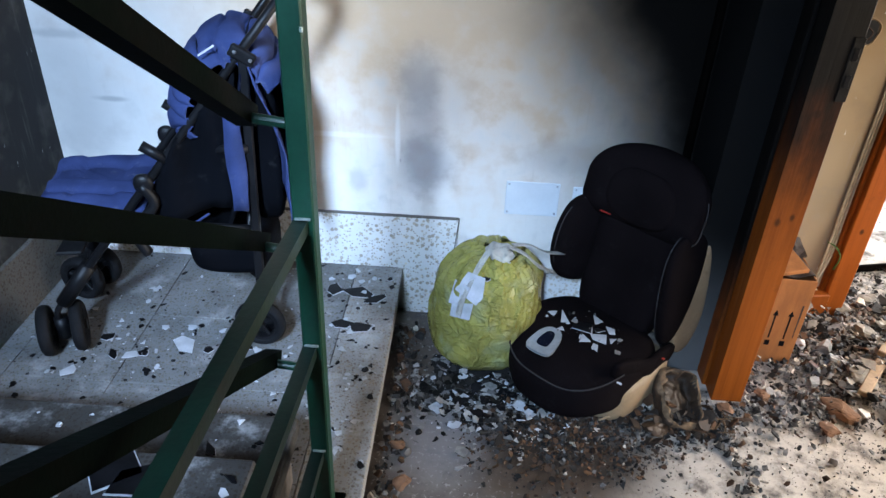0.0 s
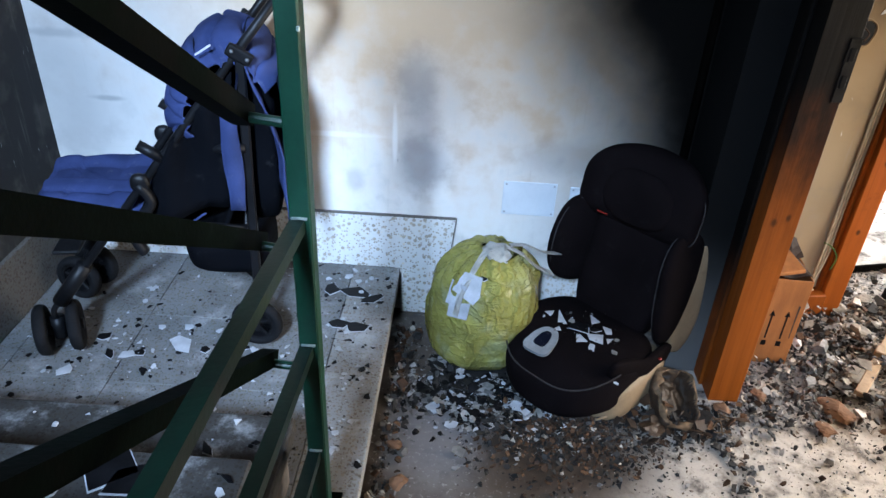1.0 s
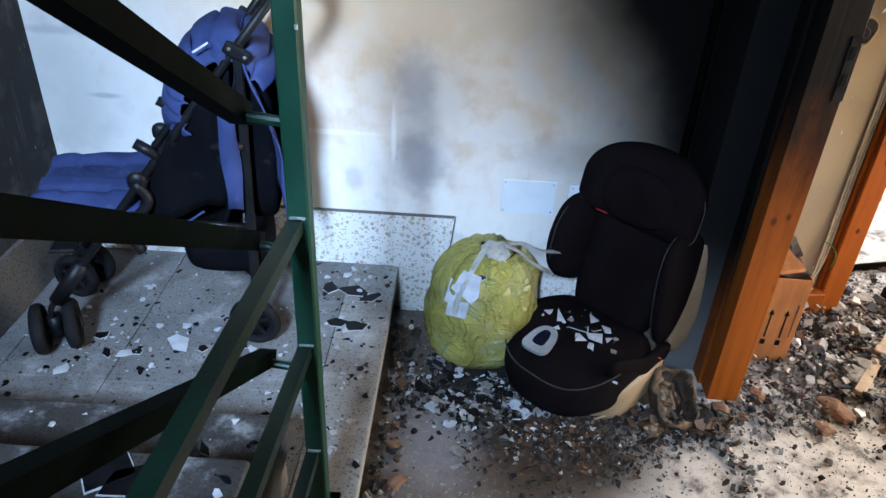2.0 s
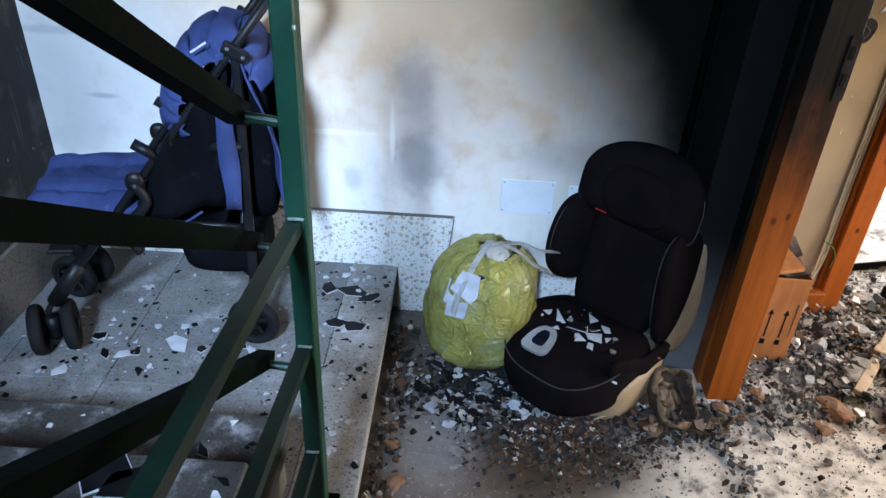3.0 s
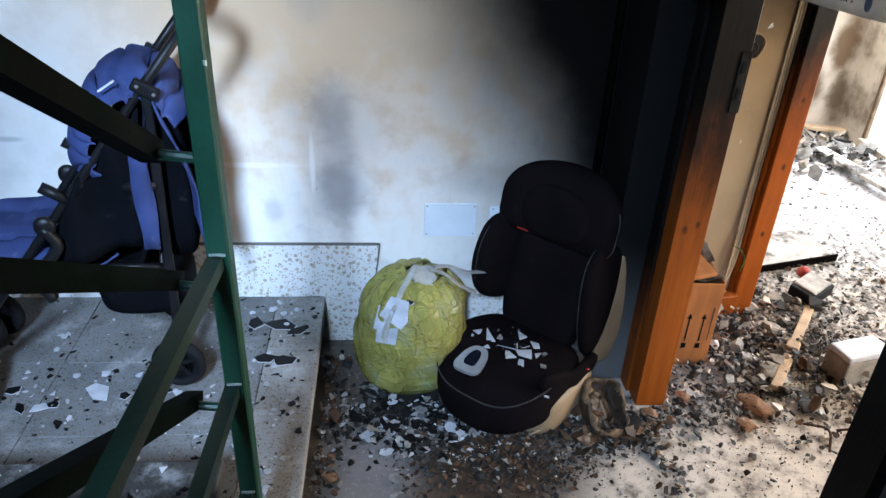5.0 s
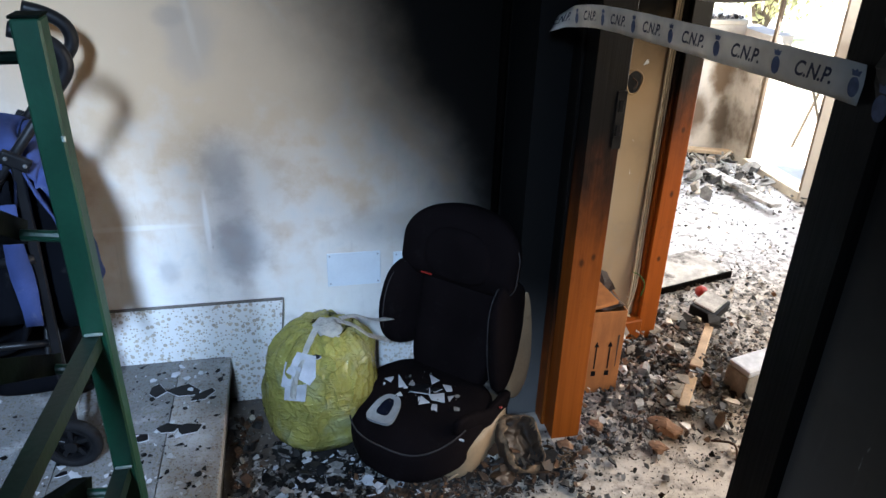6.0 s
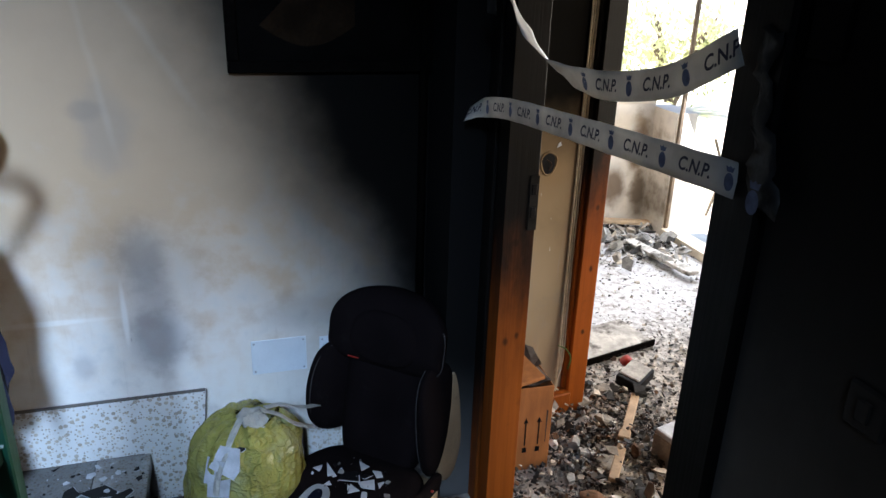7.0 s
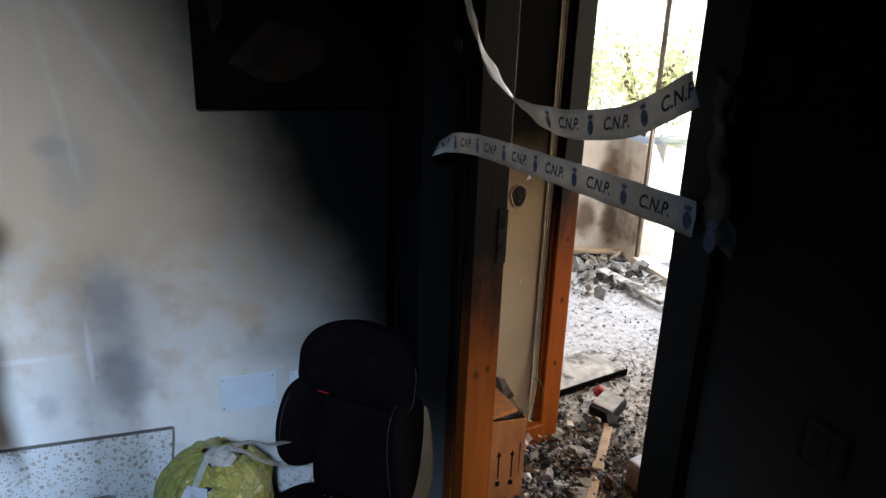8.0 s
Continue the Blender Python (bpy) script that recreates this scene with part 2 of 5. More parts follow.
SOOT_WARM = (0.36, 0.255, 0.165)
M_BACK = soot_wall("back_wall_plaster", (0.86, 0.82, 0.77), [(0.2, 0, 1.0, 1.3, 2.7, (0.50, 0.42, 0.33)), (1.0, 0, 0.52, 0.66, 1.17, (0.17, 0.125, 0.088))],
                   # first spot: broad warm tint that paints in the warmer light higher up
                   [((0.0, 2.21, 1.35), (1.6, 1, 1.0), 0.95, (0.58, 0.40, 0.25)),
                    ((-0.105, 2.21, 1.22), (0.10, 1, 0.16), 0.38, (0.30, 0.27, 0.25)),
                    ((-0.155, 2.21, 1.27), (0.06, 1, 0.035), 0.25, (0.2, 0.18, 0.17)),
                    ((-0.257, 2.21, 0.508), (0.045, 1, 0.06), 0.5, (0.40, 0.38, 0.38)),
                    ((-1.02, 2.21, 0.735), (0.08, 1, 0.014), 0.8, (0.15, 0.14, 0.14)),
                    ((-1.14, 2.21, 0.93), (0.14, 1, 0.022), 0.6, (0.22, 0.21, 0.21)),
                    ((-1.1, 2.21, 0.62), (0.14, 1, 0.2), 0.3, (0.4, 0.39, 0.38)),
                    # next four: the guard post's cast shadow, painted on the wall
                    ((-0.06, 2.21, 0.845), (0.10, 1, 0.15), 0.5, (0.24, 0.22, 0.21)),
                    ((0.0, 2.21, 0.80), (0.16, 1, 0.2), 0.3, (0.40, 0.37, 0.34)),
                    ((-0.05, 2.21, 0.64), (0.10, 1, 0.30), 0.45, (0.34, 0.33, 0.34)),
                    ((-0.04, 2.21, 0.575), (0.13, 1, 0.14), 0.5, (0.20, 0.20, 0.22)),
                    ((-0.128, 2.21, 0.66), (0.012, 1, 0.15), 0.55, (0.92, 0.90, 0.88)),
                    ((-0.35, 2.21, 0.66), (0.25, 1, 0.012), 0.4, (0.9, 0.88, 0.86)),
                    ((0.42, 2.21, 0.62), (0.22, 1, 0.09), 0.35, (0.30, 0.29, 0.29)),
                    ((-0.95, 2.21, 0.85), (0.62, 1, 0.55), 0.5, (0.50, 0.49, 0.48)), ((-1.15, 2.21, 0.75), (0.2, 1, 0.35), 0.35, (0.34, 0.33, 0.32)),
                    ((-0.62, 2.21, 0.47), (0.3, 1, 0.05), 0.25, (0.5, 0.48, 0.46))],
                   streaks=((0.86, 0.51, 0.766, 0.02, 1.2, 0.2), (0.99, 0.14, 0.08, 0.016, 1.1, 0.12)))
# The side wall's shade is put into this near-black base colour.
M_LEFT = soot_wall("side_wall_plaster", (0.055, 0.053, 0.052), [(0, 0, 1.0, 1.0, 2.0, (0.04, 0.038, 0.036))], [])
# Unseen walls and ceiling, kept dark to cut bounced light.
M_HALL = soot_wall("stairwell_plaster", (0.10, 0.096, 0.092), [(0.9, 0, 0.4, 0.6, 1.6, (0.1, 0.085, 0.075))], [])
M_DOORWALL = soot_wall("door_wall_plaster", (0.15, 0.145, 0.14), [(0, 0.15, 1.0, 0.3, 0.85, (0.07, 0.075, 0.075))], [], dark=(0.006, 0.006, 0.006))
M_RIGHT = soot_wall("charred_wall_plaster", (0.26, 0.235, 0.21), [(0, 0, 1.0, 0.75, 1.6, (0.04, 0.037, 0.035))], [], dark=(0.011, 0.0095, 0.0085))
M_CREAM = soot_wall("cream_plaster", (0.36, 0.27, 0.17), [(0, 0, 1.0, 1.0, 1.3, (0.2, 0.13, 0.07))],
                    [((1.27, 2.37, 1.0), (0.09, 1, 0.14), 0.5, (0.3, 0.2, 0.1))])
M_ROOM = soot_wall("room_plaster", (0.66, 0.6, 0.52), [(0, 0, 1.0, 1.9, 2.5, (0.2, 0.14, 0.09))],
                   [((2.86, 4.33, 0.56), (0.13, 1, 0.30), 0.95, (0.13, 0.085, 0.05)), ((2.70, 4.33, 0.28), (0.13, 1, 0.22), 0.9, (0.12, 0.08, 0.05)),
                    ((2.90, 4.33, 0.22), (0.10, 1, 0.24), 0.9, (0.10, 0.07, 0.045)), ((2.70, 4.33, 0.72), (0.2, 1, 0.14), 0.5, (0.4, 0.31, 0.2)), ((2.94, 3.45, 0.8), (1, 0.12, 0.2), 0.6, (0.25, 0.19, 0.14))])
M_FLOOR = floor_mat("ashy_floor")
# One terrazzo in two tones: tiles darker, edge slab paler, to paint its brighter light.
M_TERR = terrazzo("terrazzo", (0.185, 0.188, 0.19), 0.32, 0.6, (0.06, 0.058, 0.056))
M_EDGE = terrazzo("lit_edge_terrazzo", (0.31, 0.305, 0.30), 0.45, 0.5)
# Worn treads, much darker than the landing: the railing's shade is in the colour.
M_TREAD = terrazzo("worn_shaded_terrazzo", (0.045, 0.042, 0.039), 0.42, 0.9, (0.024, 0.020, 0.018))
M_ROOMASH = grain("pale_ash_chips", (0.42, 0.41, 0.39), 0.3, 30, 0.85, depth=0.4, loose=True)
M_SCORCHED = grain("scorched_rim", (0.055, 0.032, 0.018), 0.5, 14, 0.7, depth=0.5, stain=(0.03, 0.02, 0.014), amount=0.5)
M_RIM = grain("pale_scorched_rim", (0.19, 0.115, 0.06), 0.5, 30, 0.8, depth=0.6, stain=(0.05, 0.03, 0.018), amount=0.5)
M_DARKSTEEL = grain("sooty_steel", (0.016, 0.014, 0.012), 0.4, 18, 0.7, 0.1, gloss=0.1)
M_SKIRT = terrazzo("terrazzo_skirting", (0.74, 0.73, 0.71), 0.1, 0.25, (0.4, 0.38, 0.36), ((58, 0.36), (120, 0.36)))
# Serves the sooty ledge, the cut edge and the side skirting's painted shade.
M_DARKTERR = terrazzo("dirty_shaded_terrazzo", (0.13, 0.12, 0.11), 0.05)
M_JOINT = grain("cement_joint", (0.12, 0.11, 0.10))
M_PINE = pine("pine_jamb", [((0.928, 1.835, 0.645), (0.012, 0.05, 0.02)), ((0.962, 1.835, 0.66), (0.01, 0.05, 0.016)), ((0.94, 1.835, 0.95), (0.012, 0.05, 0.015))])
M_PINE2 = pine("pine_inner_jamb", [((1.46, 2.33, 0.62), (0.01, 0.06, 0.018)), ((1.455, 2.33, 0.36), (0.009, 0.06, 0.014)), ((1.46, 2.33, 0.86), (0.01, 0.05, 0.015))], 0.82, 1.12)
M_CHARRED = grain("charred_wood", (0.003, 0.0024, 0.002), 0.5, 12, 0.85, depth=0.6, gloss=0.02, stretch=(6, 6, 1))
M_DARKWOOD = pine("sooty_pine", [], 0.0, 0.6)
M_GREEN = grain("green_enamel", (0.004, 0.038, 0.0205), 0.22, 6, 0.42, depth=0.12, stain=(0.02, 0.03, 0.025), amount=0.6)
# Two darker copies of the green enamel, for bars that face away from light.
M_GREEN_SHADE = grain("shaded_green_enamel", (0.002, 0.0135, 0.008), 0.35, 6, 0.38, depth=0.12, stain=(0.006, 0.008, 0.006), amount=0.55)
M_GREEN_DARK = grain("deep_shade_green_enamel", (0.0016, 0.004, 0.0028), 0.4, 7, 0.6, depth=0.15, gloss=0.02, stain=(0.004, 0.004, 0.0035), amount=0.5)
M_WELD = grain("scraped_metal", (0.25, 0.3, 0.28), 0.3, 30, 0.4, 0.3)
M_BLACK = grain("black_plastic", (0.006, 0.006, 0.007), 0.3, 12, 0.45, depth=0.1, gloss=0.2, stain=(0.03, 0.028, 0.026), amount=0.66)
M_RUBBER = grain("black_rubber", (0.009, 0.009, 0.01), 0.3, 20, 0.8, depth=0.2, gloss=0.12, stain=(0.05, 0.048, 0.045), amount=0.64)
M_STEEL = grain("dull_steel", (0.42, 0.42, 0.43), 0.2, 20, 0.35, 0.9, depth=0.05)
M_BLUE = cloth("blue_cloth", (0.038, 0.053, 0.14))
M_NAVY = cloth("navy_cloth", (0.006, 0.008, 0.018))
M_BLACKCLOTH = cloth("black_cloth", (0.003, 0.0033, 0.0047), dust=0.02)
M_SEATCLOTH = cloth("dark_brown_cloth", (0.0068, 0.0046, 0.005), dust=0.012)
M_PIPING = cloth("grey_piping", (0.045, 0.04, 0.04))
M_SHELL = grain("cream_plastic", (0.26, 0.18, 0.105), 0.15, 8, 0.5, depth=0.06, stain=(0.12, 0.07, 0.04), amount=0.6)
M_GREYPLASTIC = grain("grey_plastic", (0.26, 0.27, 0.28), 0.2, 14, 0.45, depth=0.06)
M_RED = grain("red_plastic", (0.30, 0.02, 0.014), 0.2, 20, 0.4)
M_BAG = film_plastic("yellow_bag_film", (0.42, 0.385, 0.10), 0.2, 0.085, 1.0, crumple=16)
M_BAGTIE = film_plastic("clear_tie_film", (0.72, 0.70, 0.64), 0.3)
M_TAPE = film_plastic("white_tape_film", (0.66, 0.64, 0.60), 0.3, 0.4, 0.25)
M_INK = grain("navy_ink", (0.02, 0.025, 0.055), 0.2, 40, 0.6)
M_EMBLEM = grain("blue_ink", (0.09, 0.115, 0.2), 0.3, 60, 0.6)
M_CARD = grain("cardboard", (0.37, 0.14, 0.04), 0.18, 6, 0.8, depth=0.12, stain=(0.22, 0.09, 0.03), amount=0.62, stretch=(5, 5, 1))
M_CARDBURNT = grain("burnt_cardboard", (0.06, 0.04, 0.03), 0.5, 14, 0.85, depth=0.5)
M_PLATE = grain("white_steel_plate", (0.62, 0.65, 0.68), 0.06, 5, 0.4, depth=0.04, stain=(0.35, 0.36, 0.37), amount=0.68)
M_WHITE = grain("white_flakes", (0.44, 0.45, 0.48), 0.18, 20, 0.55, depth=0.1, loose=False)
M_BLACKFLAKE = grain("black_flakes", (0.005, 0.005, 0.006), 0.4, 20, 0.4, depth=0.1, gloss=0.15)
M_ASH = grain("ash_chips", (0.20, 0.19, 0.18), 0.35, 30, 0.85, depth=0.4, loose=True)
M_PALE = grain("plaster_chips", (0.42, 0.37, 0.31), 0.3, 30, 0.85, depth=0.4, loose=True)
M_COAL = grain("charcoal_chips", (0.016, 0.0145, 0.0135), 0.4, 30, 0.7, depth=0.5, loose=True)
M_BROWN = grain("brown_chips", (0.075, 0.036, 0.016), 0.4, 30, 0.8, depth=0.4, loose=True)
M_STONE = grain("rubble_stone", (0.27, 0.245, 0.21), 0.3, 14, 0.85, depth=0.5, stain=(0.08, 0.06, 0.05), amount=0.58)
M_BRICK = grain("broken_brick", (0.22, 0.115, 0.062), 0.3, 14, 0.85, depth=0.5, stain=(0.3, 0.26, 0.22), amount=0.58)
M_PLANK = grain("weathered_plank", (0.42, 0.30, 0.19), 0.25, 10, 0.75, depth=0.3, stain=(0.1, 0.06, 0.04), amount=0.62)
M_ASHPLANK = grain("ash_covered_board", (0.46, 0.44, 0.41), 0.4, 11, 0.85, depth=0.5, stain=(0.05, 0.043, 0.037), amount=0.47)
# White tape film coloured near black, as the loose ends hang in shadow.
M_SHADETAPE = film_plastic("shaded_tape_film", (0.03, 0.029, 0.029), 0.15, 0.5, 0.3)
M_BURNTGLASS = grain("scorched_plastic", (0.05, 0.03, 0.018), 0.5, 16, 0.35, depth=0.5, stain=(0.012, 0.01, 0.008), amount=0.5)
M_TAN = grain("tan_inlay", (0.012, 0.007, 0.004), 0.4, 10, 0.8, gloss=0.02)
M_PICTURE = grain("sooty_picture", (0.0028, 0.0025, 0.0022), 0.4, 6, 0.85, gloss=0.01)
M_FRAMEPAINT = grain("cream_window_paint", (0.62, 0.54, 0.42), 0.15, 6, 0.5, stain=(0.3, 0.22, 0.14), amount=0.62)
M_SCORCHFRAME = grain("scorched_window_paint", (0.15, 0.10, 0.06), 0.4, 8, 0.6, stain=(0.03, 0.02, 0.014), amount=0.55)
M_GROUND = grain("dry_pale_ground", (0.68, 0.64, 0.54), 0.2, 2.5, 0.9, depth=0.3, stain=(0.36, 0.38, 0.16), amount=0.56)
M_LEAF = film_plastic("sunlit_leaves", (0.66, 0.67, 0.36), 0.5, 0.5, 0.2)
M_BARK = grain("bark", (0.13, 0.10, 0.07), 0.4, 12, 0.9, depth=0.6)
M_CABLE = grain("cable_sheath", (0.45, 0.37, 0.25), 0.2, 20, 0.5)
M_GREENWIRE = grain("green_wire", (0.07, 0.16, 0.03), 0.2, 20, 0.5)
M_CONCRETE = grain("sooty_concrete", (0.12, 0.10, 0.085), 0.3, 4, 0.85, depth=0.3, stain=(0.05, 0.045, 0.04), amount=0.55)


# mesh helpers -----------------------------------------------------------
def mesh_of(name, bm, mats, smooth=False):
    me = bpy.data.meshes.new(name)
    bm.normal_update()
    bm.to_mesh(me)
    bm.free()
    for m in mats if isinstance(mats, (list, tuple)) else [mats]:
        me.materials.append(m)
    if smooth:
        me.shade_smooth()
    return me


def thing(name, label, category, at=None, group=""):
    ob = new(name)
    ob.empty_display_size = 0.05
    ob.matrix_world = at or Matrix()
    return tagged(ob, label, category, group)


def part(name, bm, mats, parent, label="", smooth=False):
    ob = new(name, mesh_of(name, bm, mats, smooth))
    ob.parent = parent
    return tagged(ob, label)


def single(name, bm, mats, label, category, at=None, group="", smooth=False, kind=""):
    ob = new(name, mesh_of(name, bm, mats, smooth))
    ob.matrix_world = at or Matrix()
    return tagged(ob, label, category, group, kind)


def structure(name, bm, mats, label, category):
    return tagged(new(name, mesh_of(name, bm, mats)), label, category, "", "structure")


def box(lo, hi, bevel=0.0, bm=None, seg=1, m=None):
    b = bmesh.new()
    bmesh.ops.create_cube(b, size=1)
    for v in b.verts:
        v.co = [(p + q) / 2 + c * (q - p) for p, q, c in zip(lo, hi, v.co)]
    if bevel:
        bmesh.ops.bevel(b, geom=b.edges[:], offset=bevel, segments=seg, affect="EDGES", profile=0.6)
    if m:
        b.transform(m)
    return b if bm is None else join(bm, b)


def join(bm, other):
    me = bpy.data.meshes.new("joined")
    other.to_mesh(me)
    other.free()
    bm.from_mesh(me)
    bpy.data.meshes.remove(me)
    return bm


def curve_points(pts, n=6):
    """A smooth line through points (Catmull-Rom)."""
    p = [Vector(q) for q in pts]
    p = [2 * p[0] - p[1]] + p + [2 * p[-1] - p[-2]]
    out = []
    for a, b, c, d in zip(p, p[1:], p[2:], p[3:]):
        for i in range(n):
            t = i / n
            out.append(0.5 * (2 * b + (c - a) * t + (2 * a - 5 * b + 4 * c - d) * t * t + (3 * b - a - 3 * c + d) * t ** 3))
    return out + [p[-2]]


def tube(pts, r, sides=10, smooth=0, flat=1.0, bm=None, up=None):
    """A bar of round (or, with sides=4, square) section along a line; flat squeezes it across up."""
    p = curve_points(pts, smooth) if smooth else [Vector(q) for q in pts]
    b = bm or bmesh.new()
    rings, last = [], Vector(up) if up else None
    for i, q in enumerate(p):
        d = (p[min(i + 1, len(p) - 1)] - p[max(i - 1, 0)]).normalized()
        ref = last if last else (Vector((0, 0, 1)) if abs(d.z) < 0.9 else Vector((1, 0, 0)))
        u = (ref - d * ref.dot(d)).normalized()
        last = u
        w = d.cross(u)
        rr = r[i * (len(r) - 1) // max(1, len(p) - 1)] if isinstance(r, (list, tuple)) else r
        off = math.pi / 4 if sides == 4 else 0
        k = math.sqrt(2) if sides == 4 else 1
        rings.append([b.verts.new(q + k * rr * (math.cos(a) * u * flat + math.sin(a) * w)) for a in (off + j * 2 * math.pi / sides for j in range(sides))])
    for s, t in zip(rings, rings[1:]):
        for j in range(sides):
            b.faces.new((s[j], s[(j + 1) % sides], t[(j + 1) % sides], t[j]))
    b.faces.new(rings[0][::-1])
    b.faces.new(rings[-1])
    bmesh.ops.recalc_face_normals(b, faces=b.faces[:])
    return b


def lathe(profile, n=32, bend=None):
    """A turned shape from (radius, height) pairs; bend(point, angle, step) may move each point."""
    b = bmesh.new()
    rings = []
    for k, (r, z) in enumerate(profile):
        ring = []
        for j in range(n):
            a = j * 2 * math.pi / n
            v = Vector((r * math.cos(a), r * math.sin(a), z))
            ring.append(b.verts.new(bend(v, a, k / (len(profile) - 1)) if bend else v))
        rings.append(ring)
    for s, t in zip(rings, rings[1:]):
        for j in range(n):
            b.faces.new((s[j], s[(j + 1) % n], t[(j + 1) % n], t[j]))
    b.faces.new(rings[0][::-1])
    b.faces.new(rings[-1])
    bmesh.ops.recalc_face_normals(b, faces=b.faces[:])
    return b


def cushion(size, e1=0.45, e2=0.5, at=(0, 0, 0), turn=None, wrinkle=0.0, freq=9, shape=None, nu=36, nv=20):
    """A stuffed pad: a squarish ellipsoid of full size (x, y, z), with soft wrinkles."""
    def pw(c, e):
        return math.copysign(abs(c) ** e, c)
    b = bmesh.new()
    rows = []
    for i in range(1, nv):
        f = -math.pi / 2 + math.pi * i / nv
        row = []
        for j in range(nu):
            a = 2 * math.pi * j / nu
            v = Vector((pw(math.cos(f), e1) * pw(math.cos(a), e2), pw(math.cos(f), e1) * pw(math.sin(a), e2), pw(math.sin(f), e1))) * 0.5
            v = Vector([v[k] * size[k] for k in range(3)])
            if shape:
                v = shape(v)
            if wrinkle:
                v += v.normalized() * wrinkle * (noise.noise(v * freq) + 0.5 * noise.noise(v * freq * 2.7))
            row.append(b.verts.new(v))
        rows.append(row)
    for s, t in zip(rows, rows[1:]):
        for j in range(nu):
            b.faces.new((s[j], s[(j + 1) % nu], t[(j + 1) % nu], t[j]))
    b.faces.new(rows[0][::-1])
    b.faces.new(rows[-1])
    m = Matrix.Translation(at) @ (turn or Matrix())
    b.transform(m)
    bmesh.ops.recalc_face_normals(b, faces=b.faces[:])
    return b


def sheet(grid, thick=0.004):
    """A thin solid sheet through a grid of points."""
    b = bmesh.new()
    n, m = len(grid), len(grid[0])
    v = [[b.verts.new(p) for p in row] for row in grid]
    faces = [b.faces.new((v[i][j], v[i + 1][j], v[i + 1][j + 1], v[i][j + 1])) for i in range(n - 1) for j in range(m - 1)]
    b.normal_update()
    if thick:
        bmesh.ops.solidify(b, geom=faces, thickness=thick)
    bmesh.ops.recalc_face_normals(b, faces=b.faces[:])
    return b


def prism(pts, thick, m=None, bm=None):
    """A flat polygon of (x, y) pairs with a thickness along z."""
    b = bmesh.new()
    lo = [b.verts.new((x, y, 0)) for x, y in pts]
    hi = [b.verts.new((x, y, thick)) for x, y in pts]
    b.faces.new(lo[::-1])
    b.faces.new(hi)
    for i in range(len(pts)):
        j = (i + 1) % len(pts)
        b.faces.new((lo[i], lo[j], hi[j], hi[i]))
    if m:
        b.transform(m)
    bmesh.ops.recalc_face_normals(b, faces=b.faces[:])
    return b if bm is None else join(bm, b)


def shard_outline(rng, size, n=None):
    """A jagged flake."""
    n = n or rng.randint(3, 6)
    st = rng.uniform(0.45, 1.0)
    tw = rng.uniform(0, 6.28)
    out = []
    for i in range(n):
        a = 6.283 * (i + rng.uniform(-0.3, 0.3)) / n
        r = size * 0.5 * rng.uniform(0.65, 1.1)
        x, y = r * math.cos(a), r * math.sin(a) * st
        out.append((x * math.cos(tw) - y * math.sin(tw), x * math.sin(tw) + y * math.cos(tw)))
    return out


def litter(name, rng, count, spot, size, thick, mats, weights, label, category, tilt=18, lumps=0.3):
    """Loose flakes and lumps that nobody could count, as one mesh. spot(rng) gives x, y and the height of what they lie on."""
    verts, faces, idx = [], [], []
    for _ in range(count):
        x, y, z = spot(rng)
        s = size[0] + (size[1] - size[0]) * rng.random() ** 2.6
        th = rng.uniform(*thick) * (0.5 + s / size[1])
        k = len(verts)
        mi = rng.choices(range(len(mats)), weights)[0]
        lump = rng.random() < lumps
        rot = Euler([radians(rng.gauss(0, tilt * (2 if lump else 1))) for _ in "ab"] + [rng.uniform(0, 6.28)]).to_matrix()
        if lump:
            h = s * rng.uniform(0.25, 0.6)
            o = shard_outline(rng, s, rng.randint(4, 6))
            top = [(px * rng.uniform(0.5, 0.9), py * rng.uniform(0.5, 0.9)) for px, py in o]
        else:
            h, o = th, shard_outline(rng, s)
            top = o
        pts = [rot @ Vector((px, py, 0)) for px, py in o] + [rot @ Vector((px, py, h * rng.uniform(0.8, 1.2) if lump else h)) for px, py in top]
        low = min(p.z for p in pts)
        verts += [(p.x + x, p.y + y, p.z - low * 0.8 + z) for p in pts]
        n = len(o)
        faces += [tuple(range(k + n - 1, k - 1, -1)), tuple(range(k + n, k + 2 * n))]
        faces += [(k + i, k + (i + 1) % n, k + n + (i + 1) % n, k + n + i) for i in range(n)]
        idx += [mi] * (n + 2)
    me = bpy.data.meshes.new(name)
    me.from_pydata(verts, [], faces)
    for m in mats:
        me.materials.append(m)
    me.polygons.foreach_set("material_index", idx)
    me.update()
    return tagged(new(name, me), label, category, "", "stuff")


def rock(rng, size, flat=0.6, rough=0.25):
    b = bmesh.new()
    bmesh.ops.create_icosphere(b, subdivisions=3, radius=0.5)
    off = Vector((rng.uniform(0, 50), rng.uniform(0, 50), rng.uniform(0, 50)))
    cuts = [Vector((rng.gauss(0, 1), rng.gauss(0, 1), rng.gauss(0, 1))).normalized() for _ in range(9)]
    for v in b.verts:
        p = v.co.copy()
        for c in cuts:
            d = p.dot(c)
            if d > 0.33:
                p -= c * (d - 0.33)
        p *= 1 + rough * noise.noise(p * 3 + off) + rough * 0.4 * noise.noise(p * 9 + off)
        v.co = Vector((p.x * size[0], p.y * size[1], p.z * size[2]))
    low = min(v.co.z for v in b.verts)
    for v in b.verts:
        v.co.z -= low
    return b


# large structure ---------------------------------------------------------
H = 4.2
structure("ground", sheet([[(-2000, -2000, -0.14), (-2000, 2000, -0.14)], [(2000, -2000, -0.14), (2000, 2000, -0.14)]], 0), M_GROUND, "dry pale ground with sparse grass outside", "ground")
